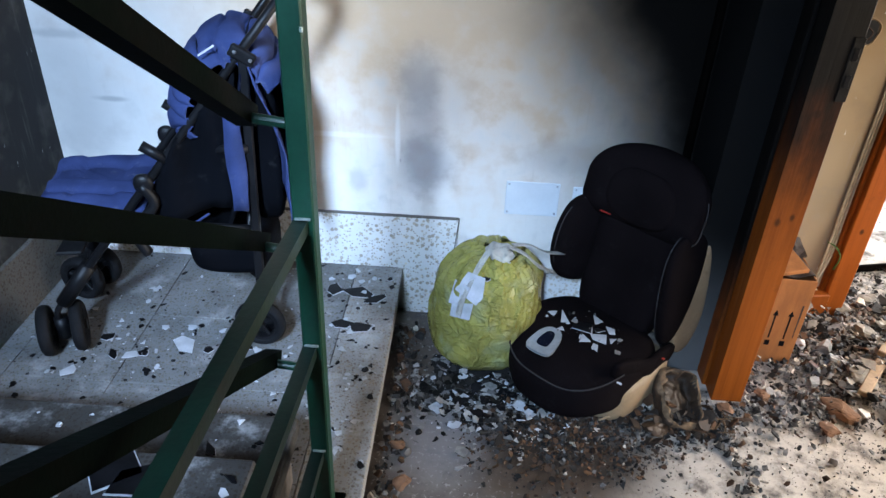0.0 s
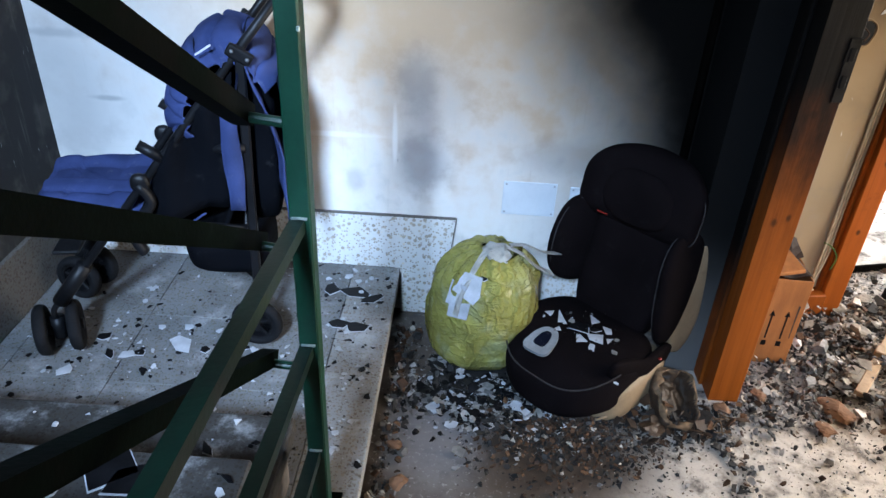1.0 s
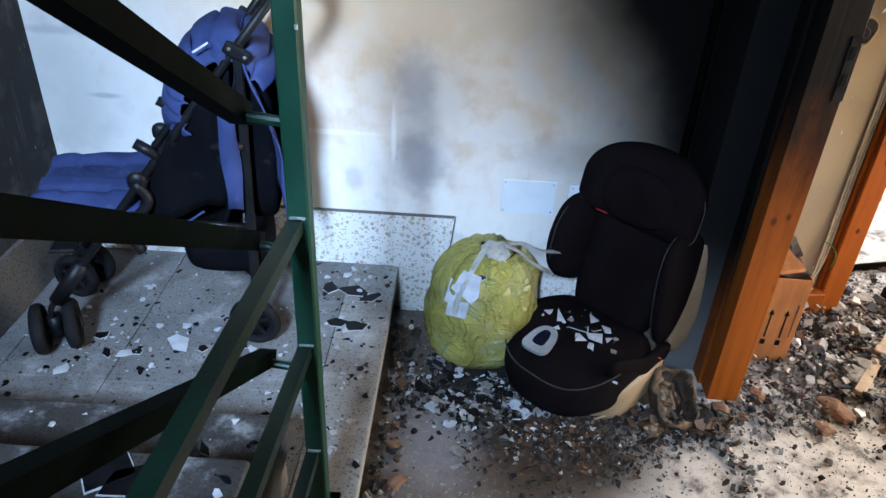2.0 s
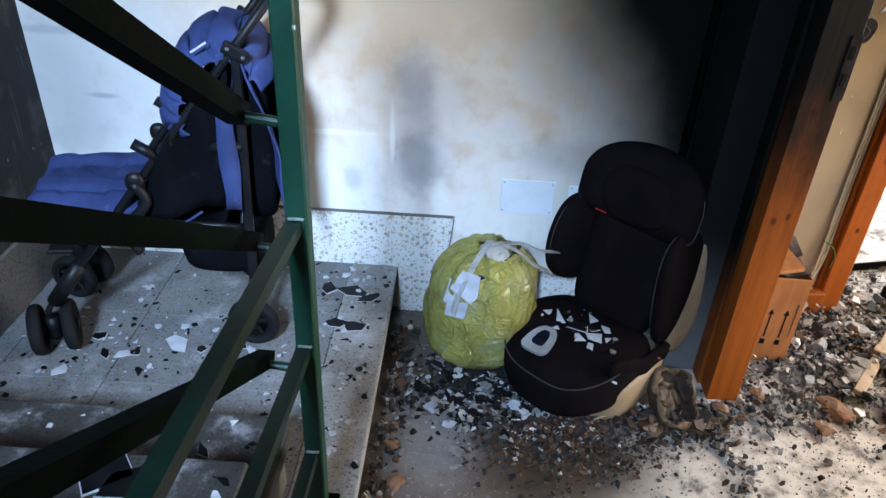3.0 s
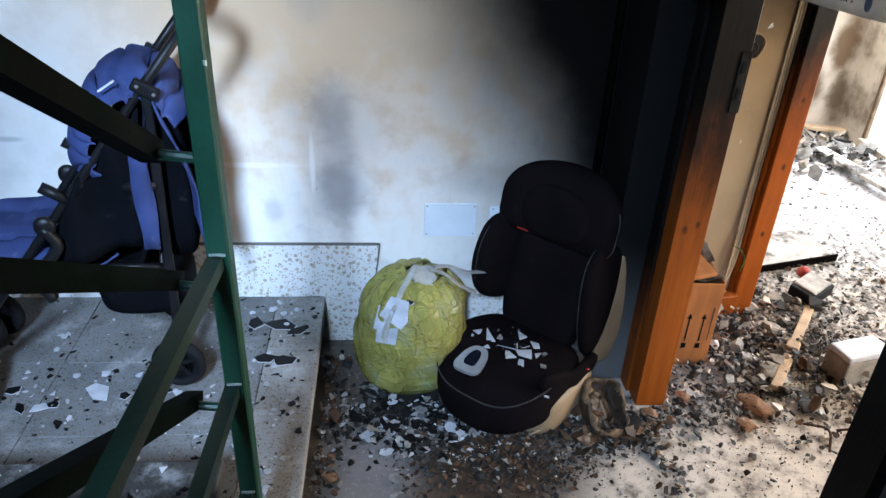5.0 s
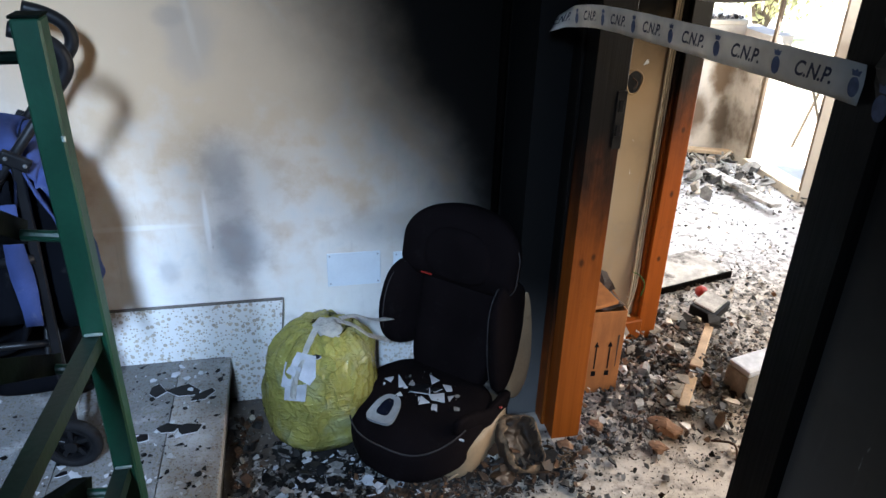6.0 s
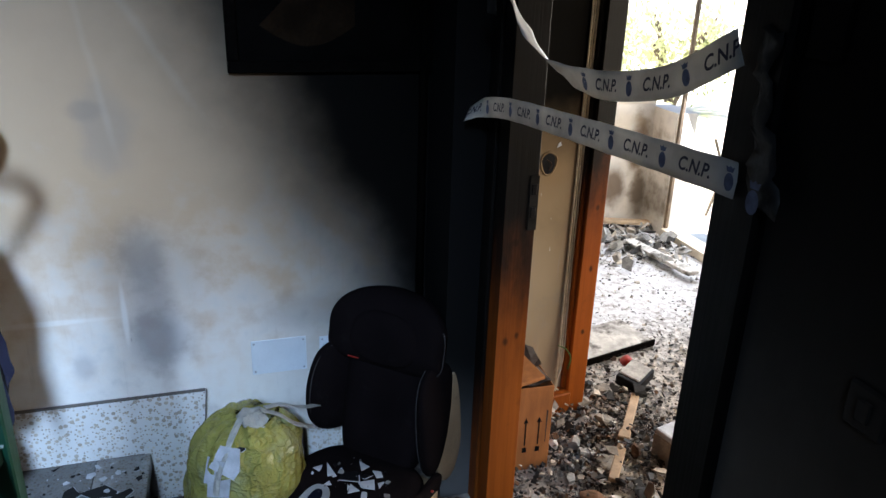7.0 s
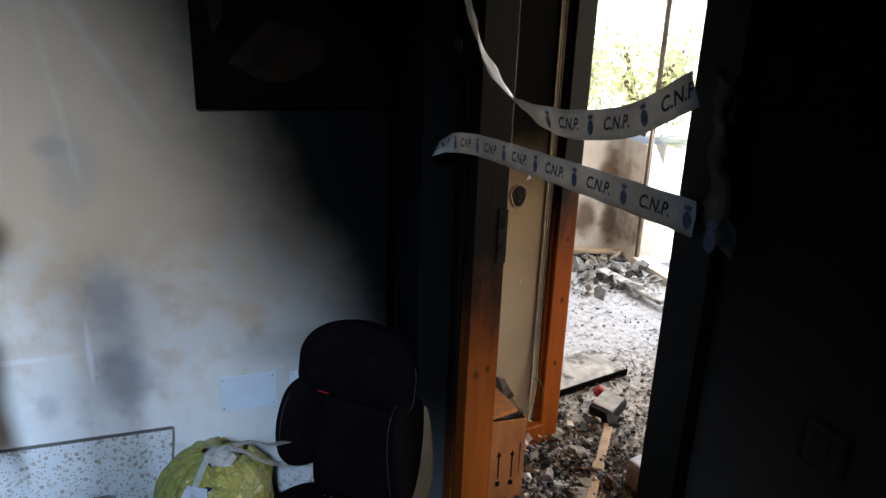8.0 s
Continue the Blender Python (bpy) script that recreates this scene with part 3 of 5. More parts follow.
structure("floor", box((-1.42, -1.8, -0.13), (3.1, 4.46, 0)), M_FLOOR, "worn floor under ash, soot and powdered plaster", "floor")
structure("wall_back", box((-1.42, 2.212, 0), (0.79, 2.36, H)), M_BACK, "white painted plaster wall with a bank of black soot", "wall")
structure("wall_left", box((-1.42, -1.8, 0), (-1.22, 2.212, H)), M_LEFT, "stairwell wall coloured dark grey for shade", "wall")
b = box((-1.22, -1.8, 0), (-0.72, -1.65, H))
for lo, hi in (((-0.72, -1.8, 0), (-0.2, -1.65, 2.65)), ((-0.72, -1.8, 3.3), (-0.2, -1.65, H)), ((-0.2, -1.8, 0), (0.86, -1.65, H))):
    box(lo, hi, bm=b)
structure("wall_front", b, M_HALL, "stairwell wall with a window over the flight", "wall")
b = box((0.79, 1.972, 0), (0.99, 2.369, H))
structure("wall_door_side", b, M_DOORWALL, "sooty plaster wall beside the doorway", "wall")
structure("wall_door_head", box((0.86, 0.865, 2.1), (0.99, 1.972, H)), M_RIGHT, "charred plaster wall over the doorway", "wall")
structure("wall_right", box((0.86, -1.8, 0), (0.99, 0.865, H)), M_RIGHT, "charred dark plaster wall", "wall")
structure("ceiling", box((-1.42, -1.8, H), (0.99, 2.36, H + 0.15)), M_HALL, "plain stairwell ceiling", "ceiling")
structure("wall_hallway", box((0.95, 2.37, 0), (1.41, 2.5, 2.7)), M_CREAM, "cream hallway wall scorched towards the top", "wall")
structure("wall_partition", box((1.41, 2.46, 0), (1.5, 4.34, 2.7)), M_ROOM, "plaster partition wall", "wall")
structure("wall_room_end", box((0.99, -1.2, 0), (3.1, -1.05, 2.7)), M_ROOM, "plaster room wall", "wall")
b = box((1.41, 4.34, 0), (2.95, 4.46, 0.84))
box((1.41, 4.34, 0.84), (2.575, 4.46, 2.7), bm=b)
box((2.6, 4.34, 2.4), (2.95, 4.46, 2.7), bm=b)
structure("wall_parapet", b, M_ROOM, "stained white parapet wall under a window", "wall")
b = box((2.95, 4.08, 0), (3.1, 4.46, 0.82))
for lo, hi in (((2.95, 3.12, 0), (3.1, 3.5, 2.4)), ((2.95, -1.2, 0), (3.1, 0.4, 2.4)), ((2.95, -1.2, 2.4), (3.1, 4.46, 2.7))):
    box(lo, hi, bm=b)
structure("wall_facade", b, M_ROOM, "scorched white facade wall with window openings", "wall")
structure("ceiling_room", box((0.99, -1.2, 2.7), (3.1, 4.46, 2.85)), M_CONCRETE, "sooty room ceiling", "ceiling")


def window_unit(name, posts, rails, label, paint=M_FRAMEPAINT):
    w = tagged(new(name), label, "window", "", "structure")
    for lo, hi in posts:
        part("window_frame", box(lo, hi, 0.004), paint, w)
    for lo, hi in rails:
        part("window_sill", box(lo, hi, 0.004), M_FRAMEPAINT, w)
    return w


window_unit("window_1", [((2.96, 4.055, 0.06), (2.985, 4.08, 2.38)), ((2.955, 3.5, 0.06), (3.0, 3.53, 2.38))],
            [((2.94, 3.5, 0.0), (3.06, 4.08, 0.06)), ((2.955, 3.53, 2.34), (3.0, 4.05, 2.38))], "tall scorched glazed door frame without its glass", M_SCORCHFRAME)
window_unit("window_2", [((2.576, 4.36, 0.87), (2.62, 4.4, 2.38))],
            [((2.6, 4.33, 0.84), (2.95, 4.46, 0.87))], "cream-framed window opening over a low parapet")
window_unit("window_3", [((2.97, 1.7, 0.1), (3.02, 1.75, 2.38))], [((2.95, 0.4, 0.0), (3.06, 3.12, 0.1))], "wide window opening in the room's facade")
window_unit("window_4", [((-0.72, -1.74, 2.65), (-0.68, -1.7, 3.3)), ((-0.24, -1.74, 2.65), (-0.2, -1.7, 3.3))], [], "small stairwell window opening over the flight")


# door frames
def door_frame(name, label):
    return tagged(new(name), label, "door frame", "", "structure")


f = door_frame("door_1", "pine door frame charred black in its upper half")
part("jamb", box((0.90, 1.835, 0), (0.992, 1.972, 2.1), 0.0012), M_PINE, f, "orange varnished pine jamb, charred above")
part("stop", box((0.888, 1.905, 0), (0.90, 1.972, 2.1), 0.003), M_DARKWOOD, f, "dark scorched wooden stop")
part("jamb", box((0.868, 0.865, 0), (0.988, 0.95, 2.1), 0.004), M_DARKWOOD, f, "dark scorched pine jamb")
part("casing", box((0.842, 0.835, 0), (0.868, 0.93, 2.1), 0.006), M_DARKWOOD, f, "dark scorched wooden casing")
part("head", box((0.868, 0.95, 2.04), (0.988, 1.835, 2.1), 0.004), M_CHARRED, f, "charred wooden head")
# strike plate on the jamb
plate = part("strike_plate", box((0.968, 1.831, 0.985), (0.9945, 1.8355, 1.14), 0.001), M_DARKSTEEL, f, "sooty steel strike plate")
for z in (1.02, 1.085):
    part("slot", box((0.974, 1.829, z), (0.988, 1.8315, z + 0.032), 0.001), M_BLACKFLAKE, plate)

f = door_frame("door_2", "inner pine door frame with a charred upper part")
part("jamb", box((1.418, 2.328, 0), (1.492, 2.46, 2.1), 0.004), M_PINE2, f, "orange varnished pine jamb")
part("casing", box((1.404, 2.348, 0), (1.418, 2.372, 2.1), 0.003), M_PINE2, f)
part("head", box((1.418, 1.0, 2.04), (1.492, 2.328, 2.1), 0.004), M_CHARRED, f, "charred wooden head")

# skirtings
b = prism([(-1.22, 0.186), (0.057, 0.186), (0.077, 0.385), (-1.22, 0.385)], 0.018, pose(0, 2.212, 0, 90))
sk = structure("baseboard_landing", b, M_SKIRT, "pale terrazzo skirting slab with a slanted cut end", "skirting")
part("ledge_dirt", box((-1.22, 2.1945, 0.3845), (0.0765, 2.2115, 0.388), 0.0012), M_DARKTERR, sk, "soot lying along the skirting's top")
part("cut_edge", prism([(0.0572, 0.188), (0.0602, 0.188), (0.0802, 0.385), (0.0772, 0.385)], 0.017, pose(0, 2.2118, 0, 90)), M_DARKTERR, sk, "dark cut edge")
b = prism([(-0.104, 0.001), (0.008, 0.001), (0.0565, 0.186), (-0.104, 0.186)], 0.018, pose(0, 2.212, 0, 90))
structure("baseboard_step", b, M_SKIRT, "pale terrazzo skirting slab below the landing", "skirting")
structure("baseboard_floor", box((0.082, 2.196, 0.001), (0.79, 2.212, 0.2), 0.002), M_SKIRT, "pale terrazzo skirting along the floor", "skirting")
structure("baseboard_left", box((-1.22, 1.29, 0.187), (-1.203, 2.194, 0.385), 0.002), M_DARKTERR, "terrazzo skirting along the side wall, coloured dark for shade", "skirting")

# landing and flight
landing = structure("landing", box((-1.22, 0.3, 0.0), (-0.125, 2.212, 0.178)), M_JOINT, "raised terrazzo landing one step above the floor", "landing")
xs = [-1.22, -1.142, -0.838, -0.534, -0.262]
ys = [0.66, 0.95, 1.246, 1.55, 1.852, 2.194]
tiles = [(xa, xb, ya, yb) for xa, xb in zip(xs, xs[1:]) for ya, yb in zip(ys, ys[1:])]
for xa, xb, ya, yb in tiles:
    part("tile", box((xa + 0.0008, ya + 0.0008, 0.15), (xb - 0.0008, yb - 0.0008, 0.185), 0.0012), M_TERR, landing)
for ya, yb in ((0.3, 1.0), (1.0, 2.194)):
    part("edge_slab", box((-0.2612, ya + 0.0008, 0.142), (-0.105, yb - 0.0008, 0.186), 0.004, seg=2), M_EDGE, landing, "terrazzo edge slab with a worn rim")

GO, RISE = 0.291, 0.185
for i in range(9):
    y, z = 1.285 - GO * i, 0.185 + RISE * (i + 1)
    st = thing("stair_step", "terrazzo stair step with a rounded tread, dusty with plaster", "step", pose(-0.73, y, z - RISE), "stair flight")
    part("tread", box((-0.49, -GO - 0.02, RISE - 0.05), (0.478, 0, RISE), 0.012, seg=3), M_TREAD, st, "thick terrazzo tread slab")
    part("riser", box((-0.49, -GO - 0.04, -(z - RISE)), (0.458, -0.03, RISE - 0.0505)), M_CONCRETE, st)

# railings ------------------------------------------------------------------
guard = thing("guard_railing", "green painted steel guard railing beside the stairs", "railing", pose(-0.181, 1.189, 0.186))
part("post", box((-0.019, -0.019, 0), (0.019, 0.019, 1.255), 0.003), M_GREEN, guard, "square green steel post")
part("cap", box((-0.02, -0.02, 1.255), (0.02, 0.02, 1.259), 0.001), M_GREEN_DARK, guard)
part("base_plate", box((-0.04, -0.04, 0), (0.04, 0.04, 0.006), 0.001), M_GREEN_DARK, guard)
for z in (0.768, 0.49, 0.205):
    bar = part("bar", tube([(-0.005, -0.018, z - 0.014), (-0.005, -1.6, z + 0.152)], 0.0128, 4, up=(0, 0, 1)), M_GREEN_SHADE, guard)
    part("weld", tube([(-0.013, -0.022, z + 0.002), (0, -0.025, z + 0.0045), (0.013, -0.022, z + 0.002)], 0.003, 6), M_WELD, bar, "scraped pale weld")
part("weld", tube([(0.018, -0.022, 1.09), (0.018, -0.022, 1.097)], 0.003, 6), M_WELD, guard)
part("post", box((-0.021, -1.64, 0.4), (0.021, -1.6, 1.255), 0.003), M_GREEN, guard)

rail = thing("stair_railing", "sloping green steel stair railing, coloured near black for shade", "railing", pose(-0.275, 1.2, 0.185))
SL = 0.65
for z, w in ((0.945, 0.0175), (0.70, 0.0175), (0.425, 0.0165)):
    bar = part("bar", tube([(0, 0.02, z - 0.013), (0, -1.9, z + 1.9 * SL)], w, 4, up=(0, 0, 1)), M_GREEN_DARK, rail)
    part("stub", tube([(0.012, -0.008, z - 0.004), (0.085, -0.008, z - 0.012)], 0.009, 10), M_GREEN, bar, "short round green stub")
part("handrail", tube([(0, 0.02, 1.195), (0, -1.9, 1.207 + 1.9 * SL)], 0.021, 10), M_BLACK, rail, "round black handrail")
part("stub", tube([(0.012, 0, 1.2), (0.085, 0, 1.2)], 0.009, 10), M_GREEN_DARK, rail)
for k in (0.95, 1.75):
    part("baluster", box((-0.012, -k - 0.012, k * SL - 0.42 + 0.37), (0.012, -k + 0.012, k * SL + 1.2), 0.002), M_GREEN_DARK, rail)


# stroller ------------------------------------------------------------------
def wheel(parent, at, turn, r=0.073, w=0.032, label=""):
    """A small pram wheel about the y axis of its own: rim with spokes, and a tyre."""
    m = Matrix.Translation(at) @ turn @ pose(0, 0, 0, 90)
    b = lathe([(r * 0.70, -w * 0.36), (r * 0.70, w * 0.36), (r * 0.60, w * 0.36), (r * 0.58, 0), (r * 0.60, -w * 0.36), (r * 0.70, -w * 0.36)], 28)
    join(b, lathe([(0.001, -w * 0.6), (r * 0.22, -w * 0.6), (r * 0.24, 0), (r * 0.22, w * 0.6), (0.001, w * 0.6)], 16))
    for k in range(5):
        box((-0.006, r * 0.18, -w * 0.25), (0.006, r * 0.63, w * 0.25), 0.002, b, m=pose(0, 0, 0, 0, 0, 72 * k))
    b.transform(m)
    rim = part("wheel", b, M_BLACK, parent, label or "black plastic spoked wheel")
    p = [(r * 0.69, -w * 0.42), (r * 0.86, -w * 0.5), (r * 0.96, -w * 0.36), (r, -w * 0.12), (r, w * 0.12), (r * 0.96, w * 0.36), (r * 0.86, w * 0.5), (r * 0.69, w * 0.42), (r * 0.66, 0)]
    b = lathe(p + [p[0]], 32)
    b.transform(m)
    part("tyre", b, M_RUBBER, rim, "worn dusty rubber tyre", smooth=True)
    return rim


def stroller():
    s = thing("stroller", "dusty folding stroller with blue and black cloth on the landing", "stroller", pose(-1.056, 1.813, 0.186, 0, 0, 10.4))
    wheel(s, (0.56, -0.165, 0.075), pose(0, 0, 0, 0, 0, -14), 0.075)
    wheel(s, (0.56, 0.165, 0.075), pose(0, 0, 0, 0, 0, 5), 0.075)
    for y, turn in ((-0.145, -76), (0.145, -22)):
        t = pose(0.015, y, 0, 0, 0, turn)
        for off in (-0.042, 0.042):
            wheel(s, t @ Vector((0, off, 0.073)), pose(0, 0, 0, 0, 0, turn), 0.073, 0.034)
        b = tube([t @ Vector((0, -0.05, 0.073)), t @ Vector((0, 0.05, 0.073))], 0.007)
        tube([t @ Vector((0, 0, 0.045)), t @ Vector((0.0, 0, 0.11))], 0.019, 14, bm=b)
        tube([t @ Vector((0, 0, 0.10)), t @ Vector((0.012, 0, 0.14)), (0.045, y, 0.175)], 0.0085, bm=b, smooth=4)
        part("caster", b, M_BLACK, s, "black swivel caster fork", smooth=True)
        # side frame: long tube from caster to grip, rear leg, armrest link and joints
        leg = part("front_leg", tube([(0.035, y, 0.165), (0.10, y, 0.245), (0.586, y * 0.97, 0.862), (0.70, y * 0.97, 1.005)], 0.0115), M_BLACK, s, "long black frame tube", smooth=True)
        part("sleeve", tube([(0.035, y, 0.16), (0.125, y, 0.278)], 0.021, 12), M_BLACK, leg, smooth=True)
        part("grip", tube([(0.685, y * 0.97, 0.99), (0.722, y * 0.97, 1.04), (0.715, y * 0.97, 1.085), (0.675, y * 0.97, 1.115), (0.63, y * 0.97, 1.13)], 0.0165, 12, smooth=5), M_BLACK, leg, "curved black foam grip", smooth=True)
        part("rear_leg", box((-0.012, -0.009, 0), (0.012, 0.009, 0.80), 0.004, m=Matrix.Translation((0.567, y, 0.075)) @ pose(0, 0, 0, 0, 1.5)), M_BLACK, s, "upright black rear leg")
        b = box((-0.032, -0.008, -0.016), (0.032, 0.008, 0.016), 0.007, seg=3, m=Matrix.Translation((0.588, y * 1.08, 0.855)) @ pose(0, 0, 0, 0, 32))
        jp = part("joint_plate", b, M_BLACK, s)
        for k in (-0.016, 0.018):
            part("bolt", lathe([(0.001, 0), (0.005, 0), (0.004, 0.003), (0.001, 0.0035)], 10), M_STEEL, jp).matrix_local = Matrix.Translation((0.588 + k, y * 1.08 + math.copysign(0.008, y), 0.855 - k * 0.62)) @ pose(0, 0, 0, 90 if y < 0 else -90)
        part("armrest_link", tube([(0.50, y * 1.05, 0.615), (0.578, y * 1.05, 0.615)], 0.012, 12), M_BLACK, s, smooth=True)
        hinge = cushion((0.05, 0.03, 0.055), 0.9, 0.9, (0.31, y * 1.08, 0.525), nu=20, nv=12)
        part("hinge", hinge, M_BLACK, s, "round black plastic hinge", smooth=True)
        part("lock_arm", tube([(0.305, y * 1.1, 0.525), (0.33, y * 1.1, 0.47), (0.285, y * 1.1, 0.415), (0.27, y * 1.1, 0.37), (0.29, y * 1.1, 0.32)], 0.017, 10, 4, flat=0.8), M_BLACK, s, "curved black plastic lock arm", smooth=True)
        part("bumper_stub", tube([(0.375, y * 1.0, 0.585), (0.318, y * 1.0, 0.625)], 0.014, 10), M_BLACK, s, smooth=True)
        part("seat_rail", tube([(0.02, y * 0.95, 0.435), (0.30, y * 0.95, 0.40), (0.56, y * 0.95, 0.375)], 0.009, 10, 4), M_BLACK, s, smooth=True)
    part("rear_axle", tube([(0.56, -0.16, 0.075), (0.56, 0.16, 0.075)], 0.008), M_STEEL, s)
    for a, c in ((-0.14, 0.14), (0.14, -0.14)):
        part("cross_brace", tube([(0.55, a, 0.50), (0.55, c, 0.33)], 0.007), M_BLACK, s, smooth=True)
    part("cross_bar", tube([(0.56, -0.14, 0.31), (0.56, 0.14, 0.31)], 0.008), M_BLACK, s, smooth=True)
    # legrest: quilted blue pad with folds
    def legrest(v):
        v = v.copy()
        if v.z > 0:
            seam = min(abs(v.x - q) for q in (-0.055, 0.045))
            row = min(abs(v.y - q) for q in (-0.07, 0.0, 0.07))
            v.z += 0.015 * min(1, seam / 0.026) ** 0.5 + 0.014 * min(1, row / 0.024) ** 0.5 - 0.02
            v.z += 0.012 * math.exp(-((v.y - 0.115) / 0.03) ** 2)
        v.z -= 0.07 * max(0, -v.y / 0.14 - 0.6)
        v.z += 0.006 * noise.noise(v * 16)
        return v
    part("legrest", cushion((0.285, 0.29, 0.05), 0.4, 0.22, (0.158, 0.0, 0.437), None, 0.004, 26, legrest, 120, 36), M_BLUE, s, "quilted blue cloth legrest", smooth=True)
    part("legrest_fold", cushion((0.25, 0.062, 0.04), 0.7, 0.4, (0.15, -0.045, 0.458), pose(0, 0, 0, 8, 2, -4), 0.007, 20, None, 64, 16), M_BLUE, s, "rumpled fold of blue cloth", smooth=True)
    part("edge_piping", tube([(0.0, -0.15, 0.43), (0.12, -0.153, 0.41), (0.30, -0.153, 0.395), (0.40, -0.153, 0.398), (0.46, -0.150, 0.43)], 0.0035, 8, 5), M_BLUE, s, "blue piping", smooth=True)
    # seat: black shell with soft sides
    prof = curve_points([(0.24, 0.40), (0.36, 0.375), (0.475, 0.375), (0.515, 0.43), (0.545, 0.62), (0.575, 0.80)], 5)
    g = []
    for q in prof:
        g.append([(q[0] - 0.02 * (1 - (2 * j / 8 - 1) ** 2) * 0, -0.135 + 0.27 * j / 8, q[1] - 0.02 * math.sin(math.pi * j / 8)) for j in range(9)])
    part("seat", sheet(g, 0.012), M_BLACKCLOTH, s, "black cloth seat", smooth=True)
    for y in (-0.142, 0.142):
        g = []
        for i in range(11):
            a = i / 10
            x0, x1 = 0.27 + 0.13 * a, 0.535 + 0.03 * a
            z0, z1 = 0.39 + 0.25 * a, 0.455 + 0.355 * a
            row = []
            for j in range(9):
                c = j / 8
                fold = 0.016 * math.sin(c * 11 + a * 5) + 0.006 * noise.noise(Vector((c * 5, a * 5, y)))
                row.append((x0 + (x1 - x0) * c, y + fold, z0 + (z1 - z0) * c))
            g.append(row)
        part("side_panel", sheet(g, 0.006), M_BLACKCLOTH, s, "black cloth side panel", smooth=True)
    for y in (-0.05, 0.05):
        part("harness", tube([(0.555, y, 0.74), (0.50, y * 1.1, 0.56), (0.46, y, 0.44)], 0.011, 4, 4, flat=0.25), M_BLACKCLOTH, s)
    # hood: pleated cloth over hoops
    px, pz = 0.56, 0.70
    reach = [(210, 0.155), (196, 0.18), (165, 0.165), (150, 0.16), (125, 0.178), (96, 0.195), (70, 0.175), (50, 0.145), (32, 0.13)]
    def hoop(deg):
        for (a, ra), (c, rc) in zip(reach, reach[1:]):
            if c <= deg <= a:
                return ra + (rc - ra) * (a - deg) / (a - c)
        return 0.13
    g = []
    for i in range(91):
        deg = 208 - 172 * i / 90
        th = radians(deg)
        row = []
        for j in range(33):
            ph = math.pi * (0.13 + 0.74 * j / 32)
            u = i / 90
            pleat = 0.008 - sum(0.017 * math.exp(-((u - q + 0.022 * math.sin(j * 0.33 + q * 20)) / 0.013) ** 2) for q in (0.07, 0.15, 0.25, 0.36, 0.5, 0.62, 0.75, 0.88))
            r = hoop(deg) * math.sin(ph) ** 0.45 + pleat
            p = Vector((px + r * math.cos(th), 0.158 * math.copysign(abs(math.cos(ph)) ** 0.7, math.cos(ph)), pz + r * math.sin(th)))
            p += Vector((noise.noise(p * 16), 0.6 * noise.noise(p * 15 + Vector((5, 0, 0))), noise.noise(p * 17 + Vector((0, 9, 0))))) * 0.0035
            row.append(p)
        g.append(row)
    hood = part("hood", sheet(g, 0.004), M_BLUE, s, "pleated blue cloth hood", smooth=True)
    part("label_tag", box((-0.022, -0.001, -0.0022), (0.022, 0.001, 0.0022), m=Matrix.Translation((0.508, -0.163, 0.868)) @ pose(0, 0, 0, 0, -32)), M_WHITE, hood, "small white sewn tag")
    for th in (150, 118, 80):
        pts = []
        for j in range(13):
            ph = math.pi * (0.02 + 0.96 * j / 12)
            r = (hoop(th) + 0.006) * math.sin(ph) ** 0.5
            pts.append((px + r * math.cos(radians(th)), 0.158 * math.copysign(abs(math.cos(ph)) ** 0.75, math.cos(ph)), pz + r * math.sin(radians(th))))
        part("hood_hoop", tube(pts, 0.0035, 8, 3), M_NAVY, hood, smooth=True)
    g = []
    for i in range(17):
        a = i / 16
        row = []
        for j in range(13):
            c = j / 12
            p = Vector((0.60 + 0.03 * min(1, a * 3) + 0.055 * a + 0.008 * math.sin(c * 14 + a * 3), -0.165 + 0.33 * c - 0.02 * a * (0.5 - c), 0.83 - 0.43 * a - 0.03 * math.sin(c * 6)))
            row.append(p + Vector((noise.noise(p * 11), 0, 0)) * 0.02)
        g.append(row)
    part("back_panel", sheet(g, 0.004), M_BLUE, s, "loose blue cloth back panel", smooth=True)
    g = [[(0.672 + 0.004 * math.sin(j), -0.175 + 0.05 * i + 0.01 * j, 0.80 - 0.05 * j) for j in range(9)] for i in range(7)]
    part("back_lining", sheet(g, 0.004), M_NAVY, s, "dark lining of the back panel", smooth=True)
    part("side_drape", sheet([[(0.525 + 0.022 * i + 0.003 * math.sin(j * 1.3 + i), -0.166 + 0.004 * math.sin(j + 2 * i), 0.76 - 0.045 * j) for j in range(8)] for i in range(3)], 0.004), M_BLUE, s, "blue cloth behind the rear leg", smooth=True)
    part("back_cover", cushion((0.10, 0.25, 0.50), 0.6, 0.4, (0.61, 0.01, 0.60), None, 0.008, 10), M_BLACKCLOTH, s, "dark cloth back cover", smooth=True)
    # basket
    part("basket", cushion((0.25, 0.25, 0.13), 0.6, 0.5, (0.50, 0.0, 0.262), None, 0.010, 10), M_BLACKCLOTH, s, "sagging dark cloth basket", smooth=True)
    part("footrest", box((-0.02, -0.13, 0.0), (0.05, 0.13, 0.012), 0.004, m=Matrix.Translation((0.06, 0, 0.30))), M_BLACK, s)
    return s


stroller()


